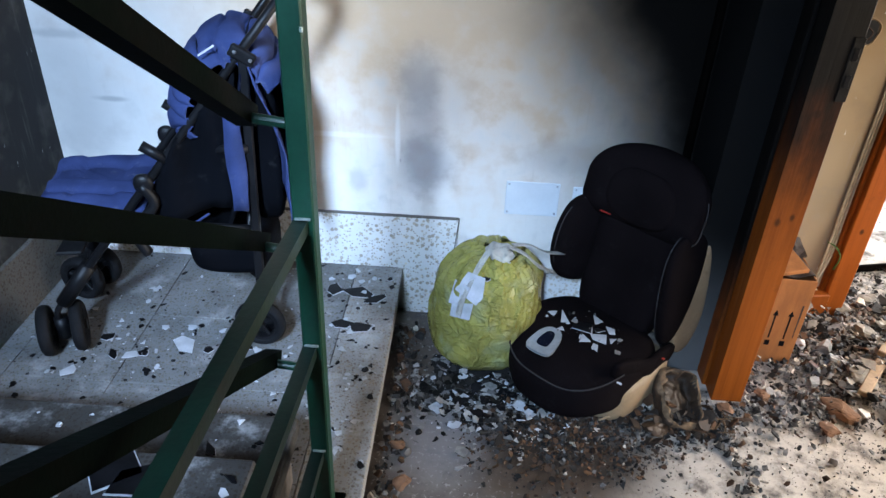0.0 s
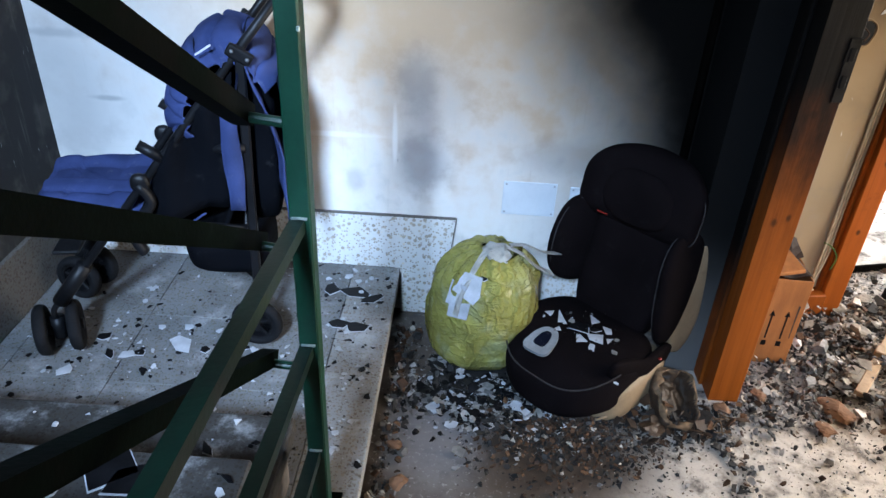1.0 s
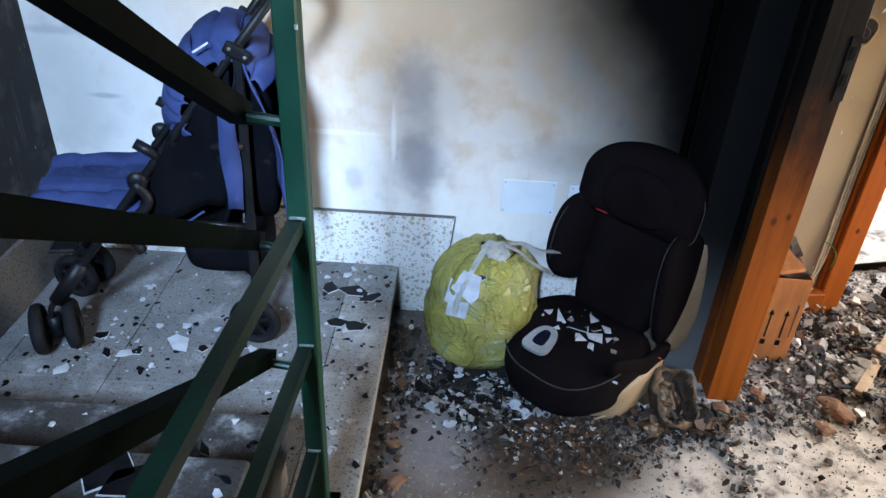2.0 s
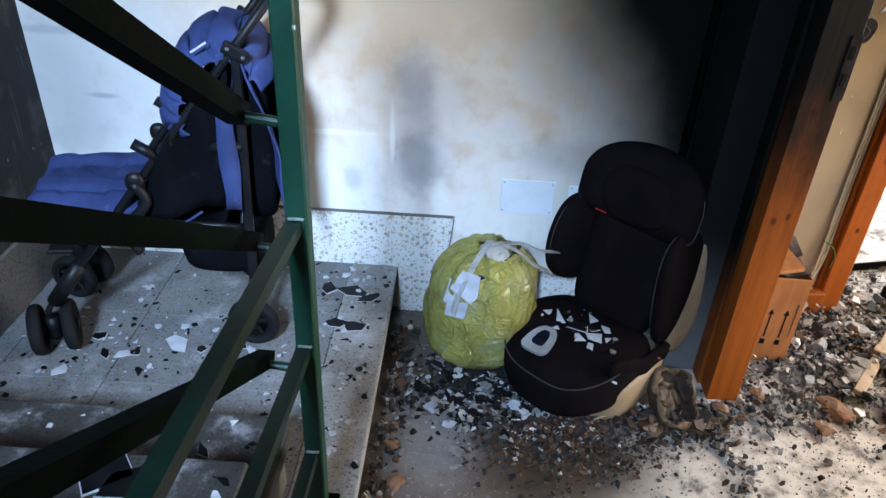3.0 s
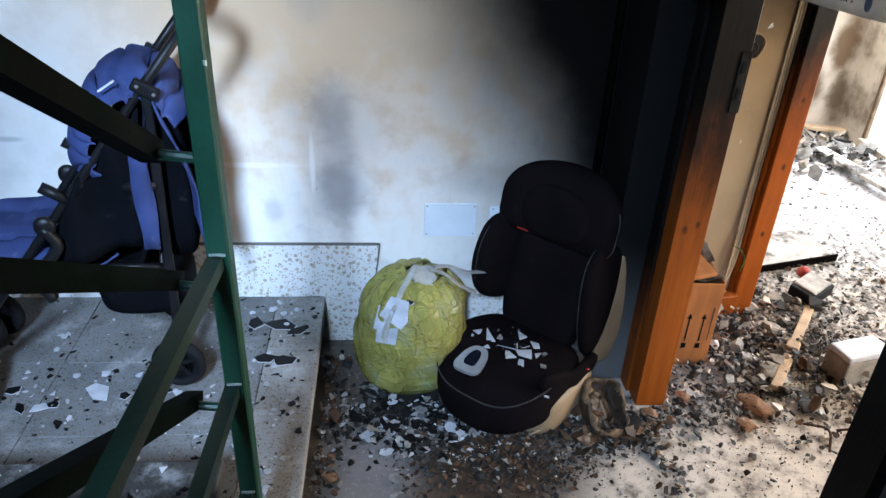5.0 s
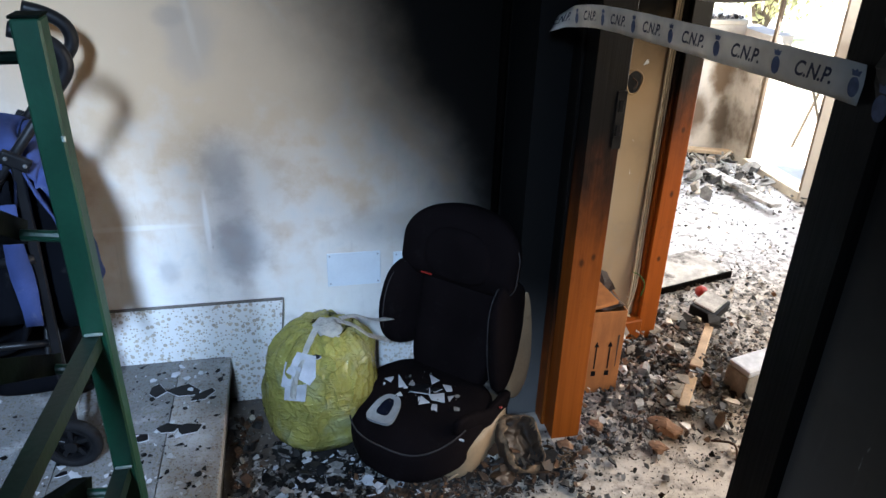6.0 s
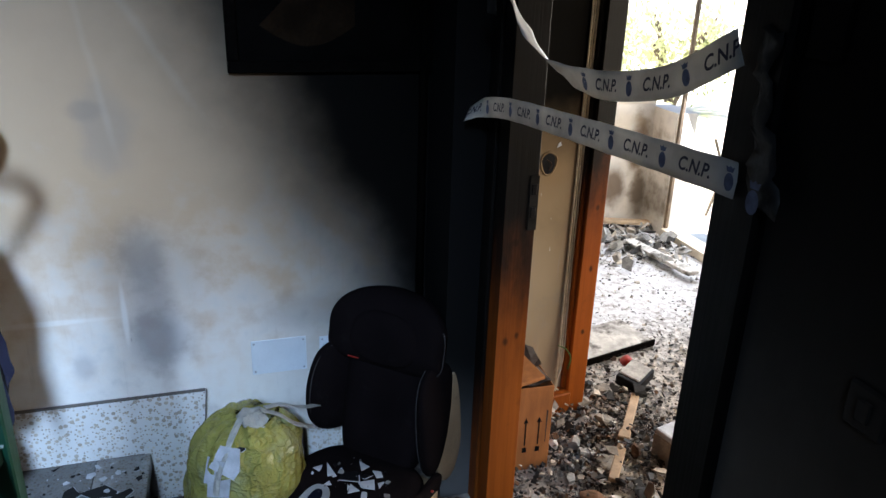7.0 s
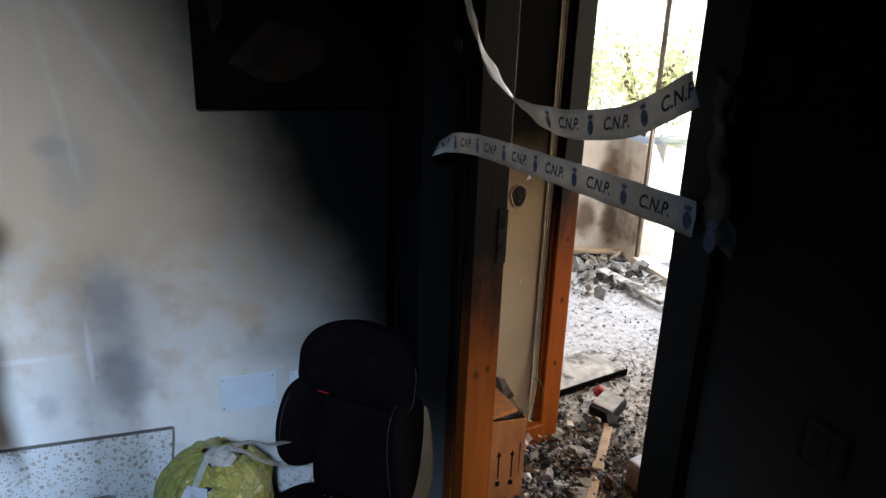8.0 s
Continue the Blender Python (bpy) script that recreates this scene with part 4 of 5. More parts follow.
# child seat ------------------------------------------------------------------
def car_seat():
    s = thing("child_car_seat", "dark brown cloth child car seat with cream shell and paint flakes", "car seat", pose(0.482, 1.895, 0.0, 0, 0, -42))
    def squash(v):
        v = v.copy()
        f = max(0, -v.y / 0.21)
        v.x *= 1 - 0.16 * f * f
        v.z -= 0.035 * f * f
        v.z += 0.02 * abs(v.x / 0.21) ** 3 * (1 if v.z > 0 else 0)
        return v
    part("base", cushion((0.38, 0.32, 0.135), 0.35, 0.45, (0.036, 0.05, 0.068), None, 0, 9, squash), M_SHELL, s, "cream plastic base", smooth=True)
    for k in range(2):
        part("rib", tube([(0.17, -0.12, 0.022 + 0.03 * k), (0.207, -0.02, 0.028 + 0.03 * k), (0.21, 0.12, 0.036 + 0.03 * k)], 0.0035, 6, 4), M_SHELL, s, smooth=True)
    def flap(v):
        v = v.copy()
        v.z += 0.05 * max(0, -v.y / 0.12)
        v.x -= 0.03 * max(0, -v.y / 0.12)
        return v
    part("skirt", cushion((0.032, 0.30, 0.10), 0.7, 0.5, (0.202, 0.05, 0.135), pose(0, 0, 0, 0, 8), 0.004, 12, flap), M_SEATCLOTH, s, "dark cloth skirt over the base", smooth=True)
    cush = part("seat_cushion", cushion((0.425, 0.43, 0.175), 0.6, 0.78, (0, -0.005, 0.109), None, 0.004, 8, squash, 56, 26), M_SEATCLOTH, s, "rounded dark cloth seat cushion", smooth=True)
    pts = []
    for j in range(41):
        a = math.pi * (-0.05 - 0.9 * j / 40)
        x, y = 0.43 / 2 * math.copysign(abs(math.cos(a)) ** 0.62, math.cos(a)), 0.45 / 2 * math.copysign(abs(math.sin(a)) ** 0.62, math.sin(a))
        v = squash(Vector((x * 0.93, y * 0.93, 0.046)))
        pts.append(v + Vector((0, -0.005, 0.128)))
    part("piping", tube(pts, 0.0026, 6), M_PIPING, cush, "grey piping")
    def plate_outline(w, h):
        return [((w - 0.28 * w * math.sin(a)) * math.copysign(abs(math.cos(a)) ** 0.6, math.cos(a)), h * math.copysign(abs(math.sin(a)) ** 0.7, math.sin(a))) for a in (k * math.pi / 14 for k in range(28))]
    tilt = Matrix.Translation((-0.055, -0.115, 0.181)) @ pose(0, 0, 0, 8, 0, 6)
    cup = part("buckle_plate", prism(plate_outline(0.042, 0.058), 0.010, tilt), M_GREYPLASTIC, s, "grey moulded plastic plate")
    part("recess", prism(plate_outline(0.019, 0.034), 0.003, tilt @ pose(0, 0.004, 0.0095)), M_NAVY, cup)
    lean = Matrix.Translation((0, 0.16, 0.12)) @ pose(0, 0, 0, -13)
    part("shell", _moved(cushion((0.40, 0.09, 0.46), 0.6, 0.5, (0.0, 0.075, 0.25)), lean), M_SHELL, s, "cream plastic back shell", smooth=True)
    part("backrest", _moved(cushion((0.28, 0.11, 0.47), 0.5, 0.4, (0, 0.01, 0.235), None, 0.004), lean), M_SEATCLOTH, s, "dark cloth backrest", smooth=True)
    def leaf(v):
        """Widest above the middle, drawn in towards the bottom."""
        v = v.copy()
        f = v.z / 0.36 + 0.5
        v.y *= 0.55 + 0.6 * f
        v.y += 0.03 * (1 - f)
        return v
    def round_wing(v):
        return v
    for sx, at, size, turn, shape in ((-1, (-0.175, -0.02, 0.255), (0.085, 0.22, 0.30), -24, round_wing), (1, (0.172, -0.02, 0.225), (0.06, 0.19, 0.38), -10, leaf)):
        m = lean @ Matrix.Translation(at) @ pose(0, 0, 0, 0, 0, turn)
        w = part("side_wing", _moved(cushion(size, 0.8, 0.85, (0, 0, 0), None, 0.003, 9, shape), m), M_SEATCLOTH, s, "rounded dark cloth side wing", smooth=True)
        pts = []
        for a in (i * 2 * math.pi / 36 for i in range(37)):
            q = shape(Vector((0, 0.49 * size[1] * math.copysign(abs(math.cos(a)) ** 0.85, math.cos(a)), 0.49 * size[2] * math.copysign(abs(math.sin(a)) ** 0.85, math.sin(a)))))
            pts.append(m @ (q + Vector((-0.012 * sx, 0, 0))))
        part("piping", tube(pts, 0.002, 6), M_PIPING, w)
    def crescent(v):
        v = v.copy()
        f = v.z / 0.40 + 0.5
        v.y = v.y * (0.35 + 0.65 * math.sin(math.pi * min(1, 0.25 + 0.75 * f))) + 0.03 * (1 - f) ** 2
        return v
    part("side_shell", _moved(cushion((0.035, 0.135, 0.40), 0.8, 0.7, (0.196, 0.055, 0.20), pose(0, 0, 0, 0, 0, -14), 0, 9, crescent), lean), M_SHELL, s, "cream plastic outer side shell", smooth=True)
    part("belt_guide", _moved(box((-0.125, -0.062, 0.372), (-0.085, -0.054, 0.377), 0.002), lean), M_RED, s, "small dark red belt guide")
    def brow(v):
        v = v.copy()
        v.y -= 0.05 * (abs(v.x) / 0.21) ** 2
        v.z -= 0.05 * (abs(v.x) / 0.21) ** 3 * (v.z < 0)
        return v
    head = part("headrest", _moved(cushion((0.405, 0.16, 0.27), 0.9, 0.95, (-0.006, 0.005, 0.474), None, 0.003, 9, brow, 56, 28), lean), M_SEATCLOTH, s, "large rounded dark cloth headrest", smooth=True)
    pts = [lean @ (brow(Vector((0.208 * math.cos(a), 0, 0.134 * math.sin(a)))) + Vector((-0.006, -0.012, 0.474))) for a in (math.pi * (0.06 + 0.5 * k / 20 - 0.45) for k in range(21))]
    part("piping", tube(pts, 0.002, 6), M_PIPING, head)
    part("head_cushion", _moved(cushion((0.24, 0.06, 0.17), 0.8, 0.7, (0, -0.062, 0.46), None, 0.003), lean), M_SEATCLOTH, s, "dark cloth head pad", smooth=True)
    part("belt_hook", box((0.222, 0.09, 0.168), (0.232, 0.10, 0.173), 0.002), M_RED, s, "small red belt hook")
    return s


def _moved(b, m):
    b.transform(m)
    return b


car_seat()


# rubbish bag ------------------------------------------------------------------
def rubbish_bag():
    s = thing("rubbish_bag", "gathered translucent yellow plastic rubbish bag with white flakes", "bag", pose(0.178, 2.02, 0.003, 0, 0, 0))
    prof = [(0.02, 0.0), (0.10, 0.0), (0.148, 0.012), (0.165, 0.04)]
    prof += [(0.172 + 0.012 * math.sin(k / 14 * 2.6), 0.04 + 0.21 * k / 14) for k in range(1, 15)]
    prof += [(0.177 * math.cos(k / 12 * 1.30) + 0.003, 0.25 + 0.165 * math.sin(k / 12 * 1.30)) for k in range(1, 13)]
    def crease(v, a, k):
        up = max(0, (k - 0.5) / 0.5)
        rad = Vector((math.cos(a), math.sin(a), 0))
        n = noise.noise(Vector((a_x(a) * 1.6, a_y(a) * 1.6, v.z * 6)))
        n2 = noise.noise(Vector((a_x(a) * 4, a_y(a) * 4, v.z * 9 + 7)))
        slant = noise.ridged_multi_fractal(Vector((a_x(a) * 3 + v.z * 9, a_y(a) * 3, v.z * 5)), 1.0, 2.0, 2, 1.0, 2.0)
        fold = math.sin(a * 15 + 4 * n + 9 * v.z) * 0.007 * up + math.sin(a * 31 + 6 * n2) * 0.0025 * up
        v = v + rad * (0.017 * n + 0.007 * n2 + 0.004 * slant + fold) * min(1, v.z / 0.03 + 0.2)
        v.z += 0.008 * n2 * (v.z > 0.05)
        v.x += 0.10 * v.z * v.z
        v.x *= 0.955
        v.y *= 0.90
        v.z *= 0.975
        return v
    part("film", lathe(prof, 200, crease), M_BAG, s, "crumpled translucent yellow film", smooth=True)
    # gathered mouth and clear ties
    b = lathe([(0.085, 0.33), (0.07, 0.362), (0.056, 0.382), (0.058, 0.392), (0.063, 0.395)], 48, lambda v, a, k: Vector((v.x * (1 + 0.07 * math.sin(a * 9)) + 0.045, v.y * (1 + 0.07 * math.sin(a * 9)) - 0.01, v.z + 0.01 * math.sin(a * 5))))
    part("mouth", b, M_BAG, s, "gathered mouth of the bag", smooth=True)
    part("lining", cushion((0.085, 0.075, 0.05), 0.7, 0.7, (0.035, -0.035, 0.395), None, 0.014, 25), M_BAGTIE, s, "crumpled clear film in the mouth", smooth=True)
    for pts in ([(0.06, -0.03, 0.42), (0.11, -0.03, 0.395), (0.155, -0.02, 0.35), (0.215, 0.02, 0.30)], [(0.07, -0.02, 0.42), (0.12, 0.01, 0.405), (0.18, 0.04, 0.365), (0.255, 0.09, 0.335)], [(0.0, -0.05, 0.418), (-0.035, -0.10, 0.375), (-0.07, -0.142, 0.31), (-0.085, -0.168, 0.25)]):
        part("tie", tube(pts, 0.011, 6, 5, flat=0.22), M_BAGTIE, s, "clear plastic tie band")
    return s


def a_x(a):
    return math.cos(a)


def a_y(a):
    return math.sin(a)


rubbish_bag()


# wall fittings ------------------------------------------------------------------
w = thing("cover_plate", "white steel cover plate screwed to the wall", "cover plate", pose(0.31, 2.2118, 0.474, 90))
part("plate", box((-0.086, -0.06, 0), (0.086, 0.06, 0.004), 0.0015), M_PLATE, w)
for x, y in ((-0.077, 0.05), (0.077, 0.05), (-0.077, -0.05), (0.077, -0.05)):
    part("screw", lathe([(0.001, 0.004), (0.0035, 0.004), (0.003, 0.0055), (0.001, 0.006)], 10), M_STEEL, w).matrix_local = Matrix.Translation((x, y, 0))
w = thing("cover_plate", "small white steel cover plate behind the car seat", "cover plate", pose(0.50, 2.2118, 0.474, 90))
part("plate", box((-0.062, -0.05, 0), (0.062, 0.052, 0.004), 0.0015), M_PLATE, w)
for x in (-0.052, 0.052):
    part("screw", lathe([(0.001, 0.004), (0.0035, 0.004), (0.003, 0.0055), (0.001, 0.006)], 10), M_STEEL, w).matrix_local = Matrix.Translation((x, 0.042, 0))
w = thing("conduit", "sooty black pipe running up the wall's corner", "pipe", pose(0.765, 2.195, 0))
part("pipe", tube([(0, 0, 0.2), (0, 0, 4.1)], 0.013, 12), M_CHARRED, w, smooth=True)
for z in (0.6, 1.5, 2.6):
    part("clip", box((-0.018, -0.008, z), (0.018, 0.017, z + 0.015), 0.002), M_CHARRED, w)

p = thing("framed_picture", "soot-blackened framed picture with faint tan shapes", "picture", pose(0.505, 2.2115, 1.365, 90))
part("canvas", box((-0.262, 0.03, 0), (0.262, 0.68, 0.012)), M_PICTURE, p)
for lo, hi in (((-0.29, 0, 0), (0.29, 0.032, 0.026)), ((-0.29, 0.67, 0), (0.29, 0.702, 0.026)), ((-0.29, 0.032, 0), (-0.258, 0.67, 0.026)), ((0.258, 0.032, 0), (0.29, 0.67, 0.026))):
    part("frame_bar", box(lo, hi, 0.003), M_CHARRED, p)
arc = [(-0.20 + 0.26 * k / 12, 0.125 - 0.055 * math.sin(math.pi * k / 12)) for k in range(13)]
part("inlay", prism(arc + [(0.06, 0.2), (-0.09, 0.235)], 0.002, pose(0, 0, 0.012)), M_TAN, p, "tan curved shape")
part("inlay", prism([(-0.235, 0.195), (-0.205, 0.24), (-0.2, 0.33), (-0.25, 0.33)], 0.002, pose(0, 0, 0.012)), M_TAN, p, "tan pointed shape")

# socket hole and cables on the hallway wall
h = thing("socket_hole", "broken-out wall socket hole with bare wires", "wall socket", pose(1.272, 2.3695, 1.02, 90) @ Matrix.Scale(0.74, 4))
part("recess", prism([(-0.028, -0.05), (0.022, -0.052), (0.034, -0.02), (0.03, 0.036), (0.012, 0.052), (-0.024, 0.046), (-0.036, 0.01)], 0.002), M_BLACKFLAKE, h, "black broken recess")
b = tube([(0.04 * math.cos(a) * (1 + 0.12 * math.sin(3 * a)), 0.055 * math.sin(a), 0.002) for a in (i * 0.3307 for i in range(20))], 0.005, 6)
part("rim", b, M_CREAM, h, "pale broken plaster rim")
part("wire", tube([(-0.01, 0.02, 0.003), (0.01, 0.0, 0.014), (0.0, -0.03, 0.01)], 0.003, 6, 4), M_BROWN, h)
part("chip", prism([(0.035, 0.075), (0.06, 0.085), (0.052, 0.102), (0.042, 0.092)], 0.002), M_WHITE, h)
c = thing("cable_run", "thin cream cables clipped beside the inner door frame", "cable", pose(1.398, 2.362, 0))
for k, (dx, low) in enumerate(((0.0, 0.10), (-0.010, 0.06), (-0.019, 0.16))):
    part("cable", tube([(dx, 0.002, 2.0), (dx + 0.002, 0.002, 1.2), (dx, 0.0, 0.5), (dx - 0.004, -0.012, low + 0.14), (dx - 0.03 + 0.01 * k, -0.02, low + 0.03), (dx - 0.012, -0.018, low)], 0.0038, 8, 6), M_CABLE, c, smooth=True)
part("wire", tube([(-0.03, -0.012, 0.30), (0.0, -0.02, 0.285), (0.02, -0.03, 0.25), (0.012, -0.03, 0.2)], 0.0025, 6, 5), M_GREENWIRE, c, "bright green wire", smooth=True)
c = thing("light_switch", "sooty plastic switch plate on the charred wall", "switch", pose(0.8598, 0.621, 1.209, 90, 0, -90))
part("plate", box((-0.028, -0.028, 0), (0.028, 0.028, 0.008), 0.003), M_RIGHT, c)
part("rocker", box((-0.01, -0.014, 0.008), (0.01, 0.014, 0.012), 0.002), M_RIGHT, c)
c = thing("door_bell", "soot-covered bell box on the charred wall", "door bell", pose(0.8598, 0.793, 1.604, 90, 0, -90))
part("case", box((-0.028, -0.034, 0), (0.028, 0.034, 0.006), 0.002), M_RIGHT, c)


# barrier tape ------------------------------------------------------------------
def lettering(text, size):
    cu = bpy.data.curves.new("lettering", "FONT")
    cu.body, cu.size, cu.align_x, cu.align_y, cu.shear, cu.offset = text, size, "CENTER", "CENTER", 0.26, 0.0007
    ob = new("lettering", cu)
    me = bpy.data.meshes.new_from_object(ob.evaluated_get(bpy.context.evaluated_depsgraph_get()))
    bm = bmesh.new()
    bm.from_mesh(me)
    bpy.data.objects.remove(ob)
    bpy.data.curves.remove(cu)
    bpy.data.meshes.remove(me)
    bmesh.ops.subdivide_edges(bm, edges=[e for e in bm.edges if e.calc_length() > 0.01], cuts=1)
    return bm


class Band:
    """A ribbon along a line, with a width vector at each point."""

    def __init__(self, pts, width, n=10, twist=None):
        self.p = curve_points(pts, n)
        self.n = len(self.p)
        self.len = [0]
        for a, b in zip(self.p, self.p[1:]):
            self.len.append(self.len[-1] + (b - a).length)
        self.w, self.twist = width, twist or [(0, 0), (1, 0)]

    def at(self, s, v, off=0.0):
        s = min(max(s, 0), self.len[-1] - 1e-6)
        i = max(k for k in range(self.n - 1) if self.len[k] <= s)
        t = (s - self.len[i]) / max(1e-9, self.len[i + 1] - self.len[i])
        q = self.p[i].lerp(self.p[i + 1], t)
        d = (self.p[min(i + 2, self.n - 1)] - self.p[max(i - 1, 0)]).normalized()
        f = s / self.len[-1]
        deg = 0
        for (a, da), (b, db) in zip(self.twist, self.twist[1:]):
            if a <= f <= b:
                deg = da + (db - da) * (f - a) / (b - a)
        side = d.cross(Vector((1, 0, 0))).normalized()
        if side.z < 0:
            side = -side
        nrm = Vector((-1, 0, 0))
        r = radians(deg)
        up = side * math.cos(r) + nrm * math.sin(r)
        out = nrm * math.cos(r) - side * math.sin(r)
        return q + up * v * self.w + out * off

    def ribbon(self, a=0, b=None, wave=0.0015):
        b = b or self.len[-1]
        k = max(8, int((b - a) / 0.012))
        return [[self.at(a + (b - a) * i / k, v, wave * math.sin(i * 0.7 + 5 * v)) for v in (-0.5, -0.25, 0, 0.25, 0.5)] for i in range(k + 1)]

    def lay(self, bm, s, off=0.0016):
        for v in bm.verts:
            v.co = self.at(s + v.co.x, v.co.y / self.w, off)
        return bm


def emblem():
    """A small crowned oval, as a plain shape."""
    o = [(0.0092 * math.cos(a), -0.004 + 0.0125 * math.sin(a)) for a in (k * 2 * math.pi / 18 for k in range(18))]
    b = bmesh.new()
    b.faces.new([b.verts.new((x, y, 0)) for x, y in o])
    b.faces.new([b.verts.new((x, y, 0)) for x, y in ((-0.006, 0.0095), (0.006, 0.0095), (0.0085, 0.017), (0.003, 0.0155), (0, 0.0185), (-0.003, 0.0155), (-0.0085, 0.017))])
    return b


def barrier_tape(name, label, band, marks, size=0.0285):
    t = thing(name, label, "barrier tape", pose(0, 0, 0), "tapes across the doorway")
    part("strip", sheet(band.ribbon(), 0.0004), M_TAPE, t, "white plastic strip", smooth=True)
    for s, kind in marks:
        if kind == "e":
            part("emblem", band.lay(emblem(), s), M_EMBLEM, t, "blue crowned oval emblem")
        else:
            part("lettering", band.lay(lettering(kind, size), s), M_INK, t, "dark blue capital letters")
    return t


X = 0.828
low = Band([(0.805, 1.905, 1.296), (0.818, 1.885, 1.309), (X, 1.84, 1.324), (X, 1.65, 1.353), (X, 1.24, 1.384), (X + 0.004, 0.94, 1.402), (X + 0.006, 0.875, 1.405)], 0.05, 10, [(0, -35), (0.1, 0), (1, 0)])
total = low.len[-1]
marks = []
s = total - 0.012
for k in range(7):
    marks.append((s, "e"))
    marks.append((s - 0.0775, "C.N.P."))
    s -= 0.155
barrier_tape("barrier_tape", "white plastic police tape with blue emblems stretched across the doorway", low, marks)
up = Band([(0.80, 1.80, 1.82), (0.815, 1.785, 1.74), (X, 1.77, 1.671), (X, 1.698, 1.599), (X, 1.569, 1.514), (X, 1.431, 1.474), (X, 1.25, 1.472), (X, 1.07, 1.503), (X, 0.98, 1.538), (X + 0.004, 0.935, 1.562), (X + 0.006, 0.912, 1.574)], 0.05, 10, [(0, 0), (0.22, 10), (0.33, 62), (0.5, 48), (0.62, 15), (0.72, 0), (1, 0)])
total = up.len[-1]
e0 = total - 0.11
barrier_tape("barrier_tape", "sagging twisted white police tape with blue emblems in the doorway", up, [(e0, "e"), (e0 + 0.0775, "C.N.P."), (e0 - 0.0775, "C.N.P."), (e0 - 0.155, "e"), (e0 - 0.2325, "C.N.P."), (e0 - 0.31, "e")])
t = thing("tape_tail", "crumpled loose end of white police tape on the door frame", "barrier tape", pose(0, 0, 0))
g = []
for i in range(25):
    a = i / 24
    g.append([(0.8375 + 0.003 * math.sin(i * 1.7 + j), 0.885 - 0.03 * a - 0.014 * j - 0.006 * math.sin(i * 0.9) + 0.005 * j * math.sin(a * 5), 1.60 - 0.22 * a + 0.006 * math.sin(j * 2 + i)) for j in range(4)])
part("strip", sheet(g, 0.0005), M_SHADETAPE, t, smooth=True)
part("emblem", _moved(emblem(), Matrix.Translation((0.8265, 0.83, 1.395)) @ pose(0, 0, 0, 90, 0, -90) @ Matrix.Scale(1.3, 4)), M_EMBLEM, t)
t = thing("tape_tab", "small white tape tab stuck on the charred jamb", "barrier tape", pose(0, 0, 0))
part("strip", sheet([[(0.808, 1.80 - 0.02 * i + 0.0, 1.555 + 0.016 * j) for j in range(3)] for i in range(4)], 0.0005), M_SHADETAPE, t)


# hallway and room things ------------------------------------------------------------------
def carton():
    s = thing("cardboard_box", "upright brown cardboard box with burnt open top and two printed arrows", "box", pose(1.132, 2.035, 0.002, 0, 0, -3))
    w, d, hgt = 0.145, 0.30, 0.335
    for lo, hi in (((-w / 2, 0, 0), (w / 2, 0.005, hgt)), ((-w / 2, d - 0.005, 0), (w / 2, d, hgt)), ((-w / 2, 0.005, 0), (-w / 2 + 0.005, d - 0.005, hgt)), ((w / 2 - 0.005, 0.005, 0), (w / 2, d - 0.005, hgt))):
        part("side", box(lo, hi, 0.0015), M_CARD, s)
    part("bottom", box((-w / 2 + 0.005, 0.005, 0), (w / 2 - 0.005, d - 0.005, 0.005)), M_CARD, s)
    part("flap", sheet([[(-w / 2 + 0.01 * i, 0.02 + 0.05 * j, hgt + 0.004 + 0.008 * math.sin(i * 0.6 + j)) for j in range(6)] for i in range(15)], 0.004), M_CARDBURNT, s, "burnt top flap")
    part("flap", sheet([[(-0.06 + 0.03 * i, 0.10 + 0.03 * j, hgt + 0.02 + 0.012 * j + 0.01 * math.sin(i * 2 + j)) for j in range(4)] for i in range(5)], 0.004), M_CARDBURNT, s, "curled burnt flap")
    part("packing", box((-0.02, 0.02, hgt + 0.02), (0.075, 0.16, hgt + 0.035), 0.003, m=pose(0, 0, 0, 4, -6, 12)), M_CARD, s, "loose cardboard sheet")
    for x in (-0.02, 0.028):
        o = [(-0.0025, -0.06), (0.0025, -0.06), (0.0025, 0.03), (0.009, 0.03), (0, 0.052), (-0.009, 0.03), (-0.0025, 0.03)]
        part("arrow", prism(o, 0.0008, Matrix.Translation((x, 0.0, 0.165)) @ pose(0, 0, 0, 90)), M_BLACKFLAKE, s, "printed black arrow")
        part("arrow_foot", prism([(-0.008, -0.09), (0.008, -0.09), (0.008, -0.07), (-0.008, -0.07)], 0.0008, Matrix.Translation((x, 0.0, 0.165)) @ pose(0, 0, 0, 90)), M_BLACKFLAKE, s)
    for k, (x, z, ln) in enumerate(((-0.055, 0.30, 0.22), (0.055, 0.24, 0.13))):
        part("drip", prism([(-0.003, 0), (0.003, 0), (0.0015, -ln), (-0.001, -ln)], 0.0006, Matrix.Translation((x, 0.0, z)) @ pose(0, 0, 0, 90)), M_CARDBURNT, s, "dark dried drip")
    return s


carton()
single("wooden_block", box((-0.04, -0.03, 0), (0.05, 0.03, 0.1), 0.004), M_DARKWOOD, "small wooden block at the foot of the inner door frame", "wood block", pose(1.372, 2.335, 0.002, 0, 0, 8))

